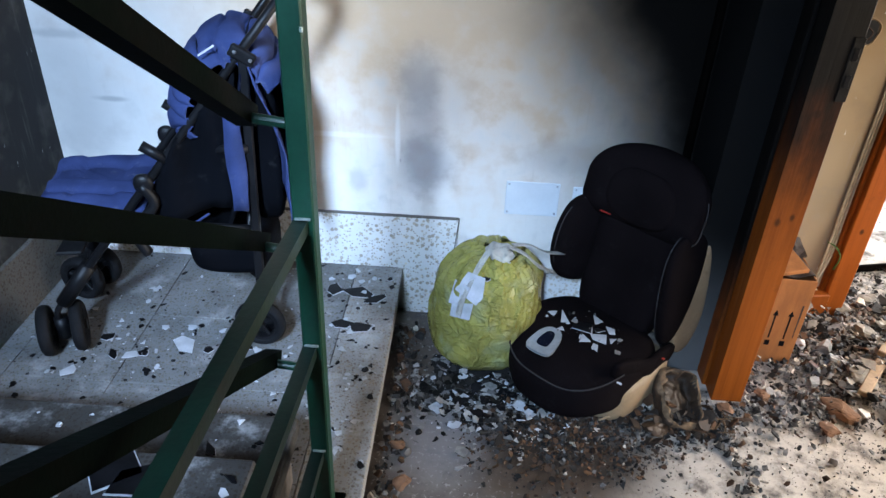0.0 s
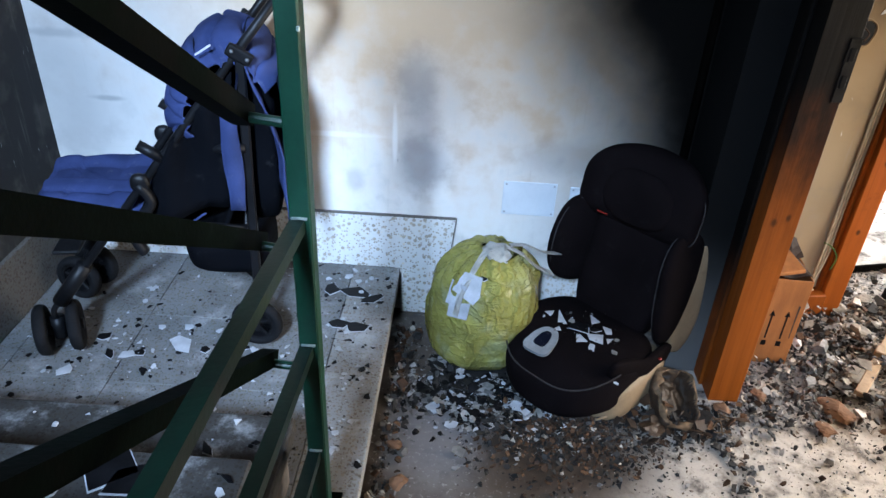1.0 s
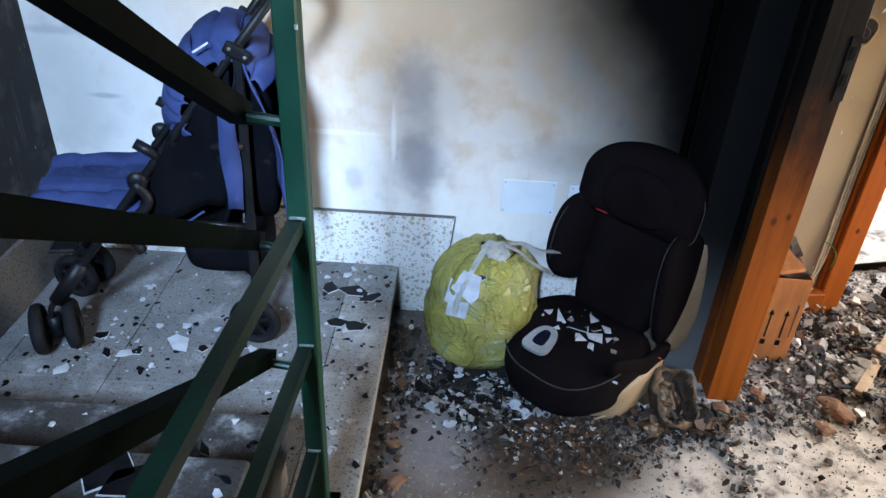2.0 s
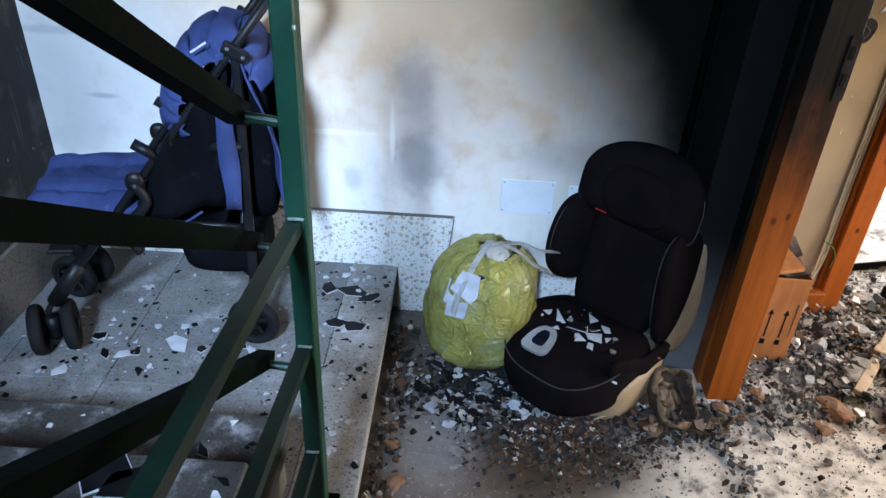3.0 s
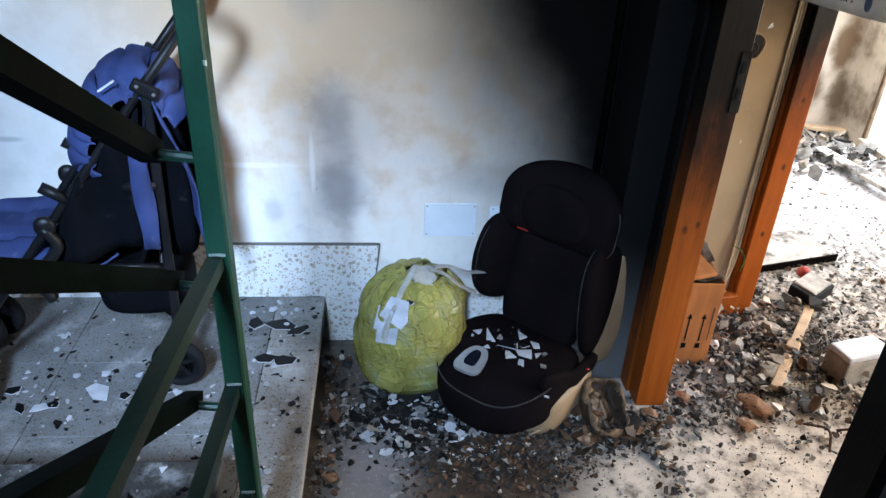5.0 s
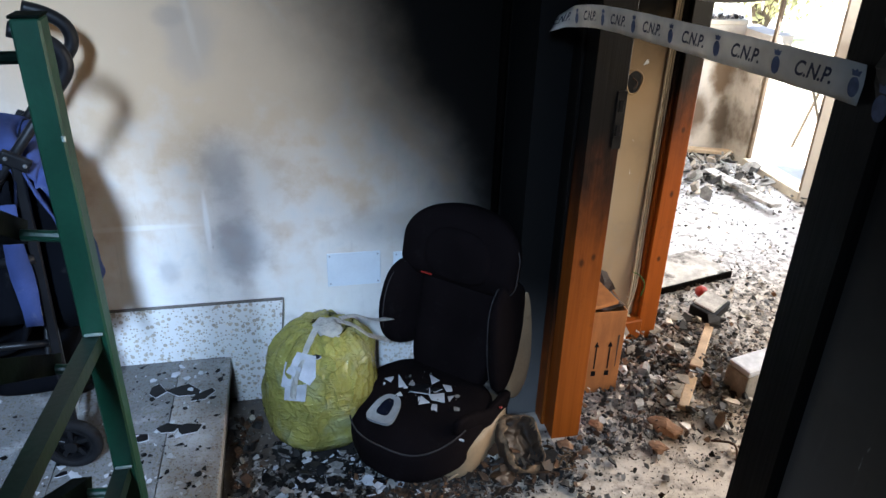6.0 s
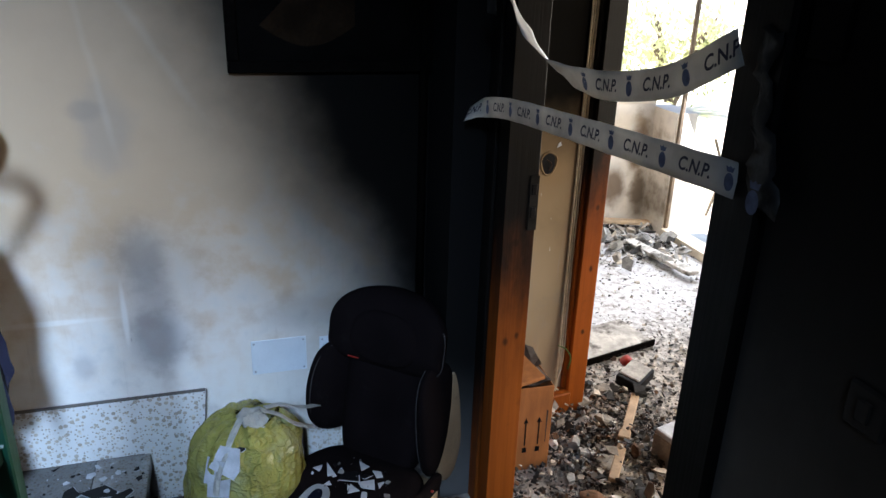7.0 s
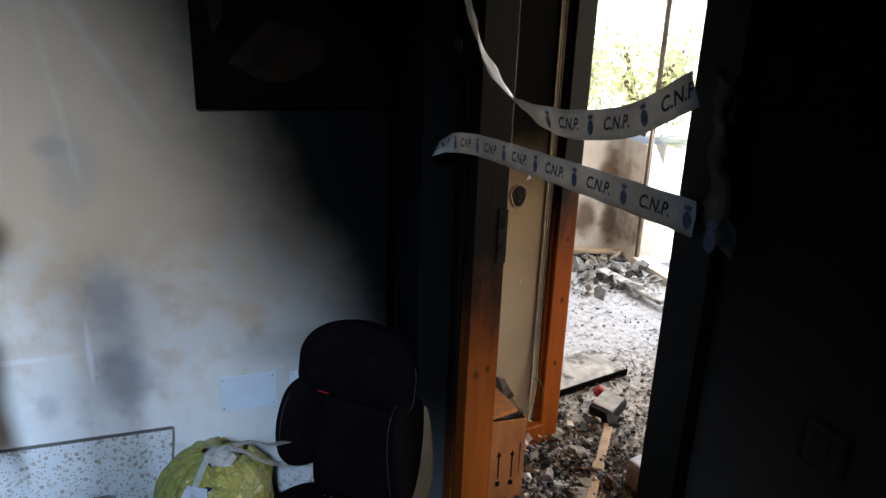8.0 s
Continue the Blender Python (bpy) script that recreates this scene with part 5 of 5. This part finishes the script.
rng = random.Random(5)
b = thing("timber_batten", "pale timber batten with a metal clip lying in the rubble", "batten", look((1.378, 1.874, 0.03), (1.72, 2.312, 0.045)) @ pose(0, 0, 0, -90))
part("wood", box((-0.017, 0, -0.010), (0.017, 0.56, 0.010), 0.003), M_PLANK, b)
part("clip", box((-0.022, 0.22, 0.008), (0.022, 0.27, 0.028), 0.004), M_PLANK, b, "wooden clip across it")
part("clip", box((-0.021, 0.205, -0.012), (0.021, 0.212, 0.014), 0.002), M_STEEL, b, "thin steel band")
b = thing("concrete_block", "pale concrete block with its lit top coloured white", "block", pose(1.70, 1.965, 0.002, 0, 0, 14))
part("block", box((-0.095, -0.05, 0), (0.095, 0.05, 0.105), 0.008, seg=2), M_STONE, b)
# White layer standing in for daylight on the block's top.
part("bright_top", box((-0.093, -0.048, 0.104), (0.093, 0.048, 0.128), 0.009, seg=2), M_WHITE, b, "white layer that paints in daylight on the top")
b = thing("burnt_board", "charred board end covered with ash", "board", pose(1.86, 2.71, 0.02, 4, 0, 14))
part("board", box((-0.22, -0.02, 0), (0.2, 0.20, 0.014), 0.004), M_ASHPLANK, b)
part("charred_edge", box((-0.24, -0.03, -0.018), (0.215, -0.019, 0.018), 0.003), M_CHARRED, b, "black charred edge")
b = thing("plank", "grey weathered plank on the ash-covered floor", "plank", look((2.63, 3.954, 0.04), (2.71, 3.362, 0.05)) @ pose(0, 0, 0, -90))
part("wood", box((-0.04, 0, -0.012), (0.04, 0.6, 0.012), 0.004), M_ASHPLANK, b)
b = thing("plank", "short pale plank at the foot of the parapet", "plank", pose(2.75, 4.25, 0.06, 0, 4, -8))
part("wood", box((-0.2, -0.035, -0.012), (0.2, 0.035, 0.012), 0.004), M_PLANK, b)
b = thing("burnt_case", "burnt black plastic case with an ash-white lid", "case", pose(1.79, 2.44, 0.025, 6, -8, 32))
part("body", box((-0.07, -0.055, 0), (0.07, 0.055, 0.05), 0.008, seg=2), M_BLACKFLAKE, b)
part("lid", box((-0.052, -0.043, 0.05), (0.06, 0.05, 0.058), 0.005), M_ROOMASH, b, "ash-white lid")
single("red_cap", lathe([(0.001, 0), (0.024, 0), (0.026, 0.012), (0.022, 0.03), (0.012, 0.038), (0.001, 0.04)], 16), M_RED, "small melted red plastic cap", "cap", pose(1.80, 2.545, 0.055, 30, 20, 0), smooth=True)

# scorched container beside the jamb
b = thing("scorched_container", "scorched brown broken plastic container with a pale torn rim", "container", Matrix.Translation((0.768, 1.77, 0.052)) @ pose(0, 0, 0, 34, 6, 20) @ Matrix.Scale(1.12, 4))
bm = bmesh.new()
bmesh.ops.create_icosphere(bm, subdivisions=5, radius=1)
for v in bm.verts:
    p = v.co.copy()
    q = Vector((math.copysign(abs(p.x) ** 0.6, p.x) * 0.062, math.copysign(abs(p.y) ** 0.6, p.y) * 0.082, math.copysign(abs(p.z) ** 0.5, p.z) * 0.042))
    q.x += 0.012 * noise.noise(q * 28) + 0.018 * q.y * 3
    q.y += 0.014 * noise.noise(q * 26 + Vector((5, 0, 0)))
    rr = math.hypot(p.x, p.y) + 0.22 * noise.noise(q * 45)
    if p.z > 0 and rr < 0.80:
        q.z -= 0.055 * min(1, (0.80 - rr) / 0.16)
    q.z += 0.006 * noise.noise(q * 60)
    v.co = q
for fc in bm.faces:
    c = fc.calc_center_median()
    fc.material_index = 1 if c.z > 0.018 + 0.012 * noise.noise(c * 60) else (2 if c.z < 0.02 and math.hypot(c.x, c.y) < 0.05 else 0)
part("body", bm, [M_SCORCHED, M_RIM, M_BURNTGLASS], b, "brown scorched wall, pale along its torn rim", smooth=True)

for k, (x, y, sx, sy, sz, m) in enumerate(((1.29, 1.80, 0.14, 0.09, 0.035, M_BRICK), (1.22, 1.72, 0.07, 0.06, 0.03, M_BRICK), (1.42, 1.95, 0.11, 0.1, 0.04, M_STONE), (1.52, 2.2, 0.09, 0.06, 0.05, M_STONE), (1.45, 1.80, 0.09, 0.06, 0.035, M_COAL),
                                           (1.06, 1.86, 0.06, 0.05, 0.03, M_BRICK), (0.93, 1.78, 0.06, 0.05, 0.03, M_BRICK), (0.69, 1.68, 0.09, 0.07, 0.035, M_BURNTGLASS), (0.83, 1.70, 0.08, 0.06, 0.03, M_BURNTGLASS), (1.5, 2.35, 0.1, 0.07, 0.05, M_STONE),
                                           (-0.03, 1.42, 0.06, 0.05, 0.03, M_BRICK), (-0.06, 1.33, 0.07, 0.05, 0.04, M_BRICK), (-0.055, 1.55, 0.05, 0.04, 0.025, M_BRICK), (1.62, 2.42, 0.09, 0.07, 0.04, M_STONE), (1.33, 2.1, 0.08, 0.07, 0.04, M_STONE))):
    single("rubble_piece", rock(rng, (sx, sy, sz)), m, "broken masonry lump lying among the rubble" if m in (M_BRICK, M_STONE) else "burnt black lump lying among the rubble", "rubble", pose(x, y, 0.004, 0, 0, rng.uniform(0, 360)), "rubble pieces")
for pts in ([(1.40, 1.72, 0.02), (1.44, 1.66, 0.05), (1.42, 1.60, 0.02)], [(1.50, 1.70, 0.01), (1.55, 1.66, 0.045), (1.52, 1.60, 0.01), (1.58, 1.58, 0.02)]):
    single("loose_wire", tube(pts, 0.004, 8, 6), M_BROWN, "bent brown wire on the dusty floor", "wire", smooth=True)

wr = random.Random(23)
for k in range(9):
    x, y, a = wr.uniform(0.58, 0.93), wr.uniform(1.66, 1.76), wr.uniform(0, 6.28)
    pts = []
    for i in range(5):
        pts.append((x, y, 0.008 + abs(wr.gauss(0, 0.014))))
        x, y, a = x + 0.028 * math.cos(a), y + 0.02 * math.sin(a), a + wr.gauss(0, 0.8)
    single("burnt_wire", tube(pts, 0.0022, 6, 4), M_RIM, "thin scorched wire tangled in the burnt scraps", "wire", group="burnt wires", smooth=True)

# mat under the bag
g = [[(0.02 + 0.33 * i / 16 + 0.02 * noise.noise(Vector((i * 0.5, j * 0.5, 1))), 1.79 + 0.16 * j / 8 + 0.03 * noise.noise(Vector((i * 0.4, j, 5))), 0.006 + 0.008 * abs(noise.noise(Vector((i * 0.7, j * 0.7, 9))))) for j in range(9)] for i in range(17)]
single("burnt_sheet", sheet(g, 0.003), M_COAL, "crumpled charred black sheet on the floor", "sheet", smooth=True)

# named flakes: large ones on the landing, the seat and the bag
def flake(at, size, m, seed, n=None, thick=0.0022, turn=(0, 0, 0), where="on the landing"):
    r = random.Random(seed)
    o = shard_outline(r, size, n)
    word = "white" if m == M_WHITE else "black"
    bm = prism(o, thick)
    if m != M_WHITE:
        join(bm, prism([(x * 1.06 + 0.0012, y * 1.06 - 0.0012) for x, y in o], thick * 0.6))
        bm.faces.ensure_lookup_table()
        half = len(bm.faces) // 2
        for f in bm.faces[half:]:
            f.material_index = 1
    return single("plaster_flake", bm, [m, M_WHITE], word + " jagged paint flake lying " + where, "flake", Matrix.Translation(at) @ pose(0, 0, 0, *turn), "paint flakes " + where)


# (x, y, height, size) of the black panes on the steps
TREAD_PANES = [(-0.49, 0.955, 0.556, 0.14), (-0.43, 0.93, 0.556, 0.13), (-0.58, 0.92, 0.556, 0.11), (-0.42, 1.17, 0.371, 0.06), (-0.36, 1.12, 0.371, 0.05)]


def landing_at(x, y):
    return (x, y, 0.1868)


for k, (x, y, sz, dark) in enumerate(((-0.235, 2.03, 0.12, 1), (-0.315, 2.04, 0.07, 1), (-0.175, 2.0, 0.09, 1), (-0.26, 1.86, 0.07, 1), (-0.20, 1.85, 0.075, 1), (-0.33, 1.83, 0.05, 1), (-0.69, 1.72, 0.09, 0), (-0.83, 1.66, 0.06, 0), (-0.88, 1.655, 0.06, 1),
                                      (-0.80, 1.67, 0.045, 1), (-0.93, 1.73, 0.05, 1), (-0.62, 1.70, 0.04, 1), (-0.97, 1.58, 0.06, 0), (-0.47, 1.70, 0.07, 0), (-0.51, 1.72, 0.04, 1), (-0.70, 1.80, 0.035, 0), (-0.78, 1.79, 0.03, 0), (-0.14, 2.12, 0.03, 1), (-0.27, 2.12, 0.04, 0), (-0.57, 1.58, 0.05, 0))):
    flake(landing_at(x, y), sz, M_BLACKFLAKE if dark else M_WHITE, 100 + k, 5)
for k, (x, y, sz, dark) in enumerate(((-0.075, -0.005, 0.07, 0), (-0.02, 0.02, 0.075, 1), (-0.05, -0.045, 0.035, 0), (0.05, 0.005, 0.06, 0), (0.025, -0.03, 0.05, 0), (0.07, -0.04, 0.035, 0), (-0.12, 0.0, 0.05, 0), (0.06, 0.06, 0.05, 0), (0.0, 0.07, 0.05, 0), (0.03, 0.03, 0.04, 1), (0.09, 0.02, 0.03, 0))):
    p = pose(0.482, 1.895, 0, 0, 0, -42) @ Vector((x, y, 0.196))
    flake(p, sz * 1.3, M_BLACKFLAKE if dark else M_WHITE, 330 + k, 3 + k % 2, 0.0018, (random.Random(k).uniform(-8, 8), random.Random(k + 9).uniform(-8, 8), 0), "on the car seat")
for k, (deg, z, sz, dark) in enumerate(((-126, 0.31, 0.13, 0), (-112, 0.335, 0.11, 0), (-116, 0.265, 0.10, 0), (-98, 0.36, 0.03, 1))):
    a = radians(deg)
    slope = max(0.15, math.sqrt(max(0.02, 1 - ((z / 0.975 - 0.25) / 0.165) ** 2))) if z > 0.25 else 1.0
    r = 0.178 * slope + 0.012
    at = Vector((0.178 + 0.955 * r * math.cos(a) + 0.10 * z * z, 2.02 + 0.90 * r * math.sin(a), z))
    out = Vector((math.cos(a) * slope, math.sin(a) * slope, math.sqrt(max(0, 1 - slope * slope)))).normalized()
    o = flake((0, 0, 0), sz, M_BLACKFLAKE if dark else M_WHITE, 430 + k, 4 + k % 2, 0.0015, (0, 0, 0), "on the rubbish bag")
    o.matrix_world = Matrix.Translation(at + out * (0.002 * k)) @ out.to_track_quat("Z", "Y").to_matrix().to_4x4()
for k, (x, y, z, sz) in enumerate(TREAD_PANES):
    flake((x, y, z + 0.001), sz, M_BLACKFLAKE, 500 + k, 4, 0.003, (0, 0, 0), "on the stair treads")

# litter ---------------------------------------------------------------------------
rng = random.Random(11)
def on_landing(r):
    while True:
        x, y = r.uniform(-1.15, -0.12), r.uniform(1.3, 2.18)
        w = 0.25 + math.exp(-((y - 1.68) / 0.13) ** 2) + 0.7 * (x > -0.4)
        if r.random() < w / 1.6:
            return x, y, 0.1868
litter("paint_flakes", rng, 800, on_landing, (0.002, 0.03), (0.001, 0.002), [M_WHITE, M_BLACKFLAKE], [0.5, 0.5], "small black and white paint flakes scattered over the landing", "flakes", 3, 0.0)
def on_seat(r):
    q = pose(0.482, 1.895, 0, 0, 0, -42) @ Vector((r.gauss(0.02, 0.07), r.gauss(0.01, 0.05), 0.198))
    return q.x, q.y, q.z
litter("seat_flakes", rng, 34, on_seat, (0.003, 0.03), (0.001, 0.002), [M_WHITE, M_ASH, M_BLACKFLAKE], [0.5, 0.3, 0.2], "small pale paint flakes strewn over the car seat", "flakes", 8, 0.0)
def on_treads(r):
    i = r.choice((0, 0, 1, 1, 2))
    return r.uniform(-1.1, -0.28), 1.285 - GO * i - r.uniform(0.02, 0.27), 0.371 + RISE * i
litter("tread_flakes", rng, 90, on_treads, (0.005, 0.04), (0.001, 0.003), [M_WHITE, M_BLACKFLAKE, M_PALE], [0.45, 0.35, 0.2], "paint flakes and crumbs on the stair treads", "flakes", 4, 0.1)
def by_bag(r):
    while True:
        x, y = r.gauss(0.19, 0.14), r.gauss(1.79, 0.085)
        if -0.095 < x < 0.62 and 1.3 < y < 2.15 and math.hypot(x - 0.18, y - 2.02) > 0.15:
            return x, y, 0.001 + abs(r.gauss(0, 0.006))
litter("floor_flakes", rng, 1500, by_bag, (0.004, 0.05), (0.001, 0.0025), [M_WHITE, M_ASH, M_BLACKFLAKE, M_COAL], [0.13, 0.30, 0.31, 0.26], "heap of grey, white and black paint flakes on the floor round the bag", "flakes", 14, 0.03)
def by_seat(r):
    while True:
        x, y = r.gauss(0.48, 0.19), r.gauss(1.63, 0.085)
        if 0.12 < x < 0.9 and 1.3 < y < 1.9 and x - 0.5 < (y - 1.42) * 1.6:
            return x, y, 0.001 + abs(r.gauss(0, 0.005))
litter("burnt_crumbs", rng, 3400, by_seat, (0.002, 0.026), (0.001, 0.003), [M_BROWN, M_ASH, M_COAL, M_PALE], [0.46, 0.07, 0.44, 0.03], "brown and black burnt crumbs on the floor before the car seat", "debris", 22, 0.08)
def by_jamb(r):
    return r.gauss(0.80, 0.09), r.gauss(1.72, 0.045), 0.001 + abs(r.gauss(0, 0.012))
litter("burnt_scraps", rng, 260, by_jamb, (0.01, 0.07), (0.002, 0.005), [M_BROWN, M_COAL, M_SCORCHED], [0.35, 0.4, 0.25], "curled burnt scraps heaped round the jamb's foot", "debris", 32, 0.0)
def along_landing(r):
    return -0.1 + abs(r.gauss(0, 0.035)), r.uniform(1.15, 2.1), 0.001 + abs(r.gauss(0, 0.008))
litter("edge_crumbs", rng, 420, along_landing, (0.004, 0.045), (0.002, 0.005), [M_BROWN, M_COAL, M_ASH, M_PALE], [0.45, 0.25, 0.2, 0.1], "brown crumbs gathered along the landing's edge", "debris", 25, 0.4)
def doorway(r):
    while True:
        x, y = r.uniform(0.62, 2.2), r.uniform(1.25, 2.9)
        heap = math.exp(-((x - 1.38) / 0.42) ** 2 - ((y - 2.12) / 0.30) ** 2)
        trail = math.exp(-((x - 0.93 + 0.45 * max(0, y - 1.6) + 0.02 * math.sin(y * 40)) / 0.028) ** 2) * (y < 1.75)
        foot = math.exp(-((x - 1.05) / 0.17) ** 2 - ((y - 1.80) / 0.08) ** 2)
        if r.random() < (0.018 if y < 1.72 else 0.10) + 0.85 * heap + 0.75 * trail + 0.6 * foot and not (1.05 < x < 1.21 and y > 2.03):
            if x > 1.0 or y < 1.82:
                return x, y, 0.001 + heap * abs(r.gauss(0, 0.02)) + abs(r.gauss(0, 0.004))
litter("rubble", rng, 10500, doorway, (0.002, 0.034), (0.001, 0.004), [M_ASH, M_PALE, M_COAL, M_BROWN], [0.30, 0.17, 0.36, 0.17], "burnt rubble of plaster, ash and charcoal in the doorway", "rubble", 26, 0.14)
def powder(r):
    return r.uniform(0.6, 1.5), r.uniform(1.3, 1.85), 0.0005
litter("grit", rng, 1500, powder, (0.0015, 0.009), (0.001, 0.003), [M_COAL, M_BROWN, M_ASH], [0.6, 0.2, 0.2], "fine black grit on the powdered floor", "debris", 15, 0.7)
def thick_rubble(r):
    while True:
        x, y = r.gauss(1.42, 0.2), r.gauss(2.15, 0.2)
        if 1.0 < x < 1.95 and 1.75 < y < 2.9 and not (1.05 < x < 1.21 and y > 2.03):
            return x, y, abs(r.gauss(0.01, 0.018))
litter("coarse_rubble", rng, 330, thick_rubble, (0.02, 0.075), (0.003, 0.008), [M_ROOMASH, M_PALE, M_COAL, M_BROWN], [0.40, 0.2, 0.34, 0.06], "coarse broken plaster and charcoal in the hallway", "rubble", 26, 0.25)
def room_floor(r):
    while True:
        x, y = r.uniform(1.5, 2.94), r.uniform(1.6, 4.32)
        w = 0.35 + 0.65 * math.exp(-((y - 4.0) / 0.35) ** 2) + 0.4 * (y < 3.0)
        if r.random() < w:
            return x, y, 0.001 + abs(r.gauss(0, 0.006))
litter("ash_litter", rng, 9000, room_floor, (0.002, 0.024), (0.001, 0.003), [M_ROOMASH, M_PALE, M_COAL, M_ASH], [0.46, 0.16, 0.2, 0.18], "ash, plaster and charcoal strewn over the room's floor", "debris", 20, 0.15)
def far_heap(r):
    return r.gauss(2.72, 0.16), r.gauss(3.92, 0.2), 0.005 + abs(r.gauss(0, 0.02))
litter("far_heap", rng, 260, far_heap, (0.03, 0.13), (0.003, 0.008), [M_ASH, M_ROOMASH, M_COAL, M_PALE], [0.3, 0.25, 0.25, 0.2], "heap of broken plaster and boards under the window", "rubble", 24, 0.08)
def on_parapet(r):
    return r.uniform(2.62, 2.94), r.uniform(4.35, 4.44), 0.872
litter("parapet_crumbs", rng, 120, on_parapet, (0.01, 0.05), (0.003, 0.008), [M_ASH, M_COAL, M_PALE], [0.4, 0.3, 0.3], "crumbs of plaster lying on the parapet", "debris", 25, 0.6)


# outside ---------------------------------------------------------------------------
def shrub(at, size, seed):
    r = random.Random(seed)
    s = thing("shrub", "sunlit yellow-green leafy shrub growing outside", "shrub", pose(*at), "shrubs outside")
    tips = []
    trunk = bmesh.new()
    for k in range(6):
        a = r.uniform(0, 6.28)
        tip = Vector((math.cos(a) * r.uniform(0.2, 0.6) * size, math.sin(a) * r.uniform(0.2, 0.6) * size, r.uniform(0.5, 1.0) * size))
        tube([(0, 0, 0), tip * 0.45 + Vector((0, 0, 0.1 * size)), tip], [0.05 * size, 0.03 * size, 0.012 * size], 6, 4, bm=trunk)
        tips.append(tip)
    part("trunk", trunk, M_BARK, s)
    verts, faces = [], []
    for _ in range(1500):
        c = r.choice(tips) * r.uniform(0.5, 1.1) + Vector([r.gauss(0, 0.14 * size) for _ in "abc"])
        q = Euler([r.uniform(0, 6.28) for _ in "abc"]).to_matrix()
        l = r.uniform(0.022, 0.055) * size
        k = len(verts)
        verts += [tuple(c + q @ Vector(p)) for p in ((-l, 0, 0), (0, -l * 0.4, 0.1 * l), (l, 0, 0), (0, l * 0.4, 0.1 * l))]
        faces.append((k, k + 1, k + 2, k + 3))
    me = bpy.data.meshes.new("crown")
    me.from_pydata(verts, [], faces)
    me.materials.append(M_LEAF)
    c = new("crown", me)
    c.parent = s
    return s


for k, (x, y, sz) in enumerate(((5.0, 9.4, 1.1), (6.2, 9.0, 1.3), (7.3, 8.0, 1.2), (5.6, 10.6, 1.4), (8.2, 7.2, 1.1))):
    shrub((x, y, -0.14), sz, 40 + k)
b = thing("crossed_sticks", "two thin crossed sticks leaning outside the door", "sticks", pose(3.9, 4.75, -0.139))
part("stick", tube([(-0.1, 0.0, 0.0), (0.16, 0.1, 0.62)], 0.011, 8), M_BARK, b)
part("stick", tube([(0.2, 0.05, 0.0), (-0.08, 0.06, 0.6)], 0.011, 8), M_BARK, b)
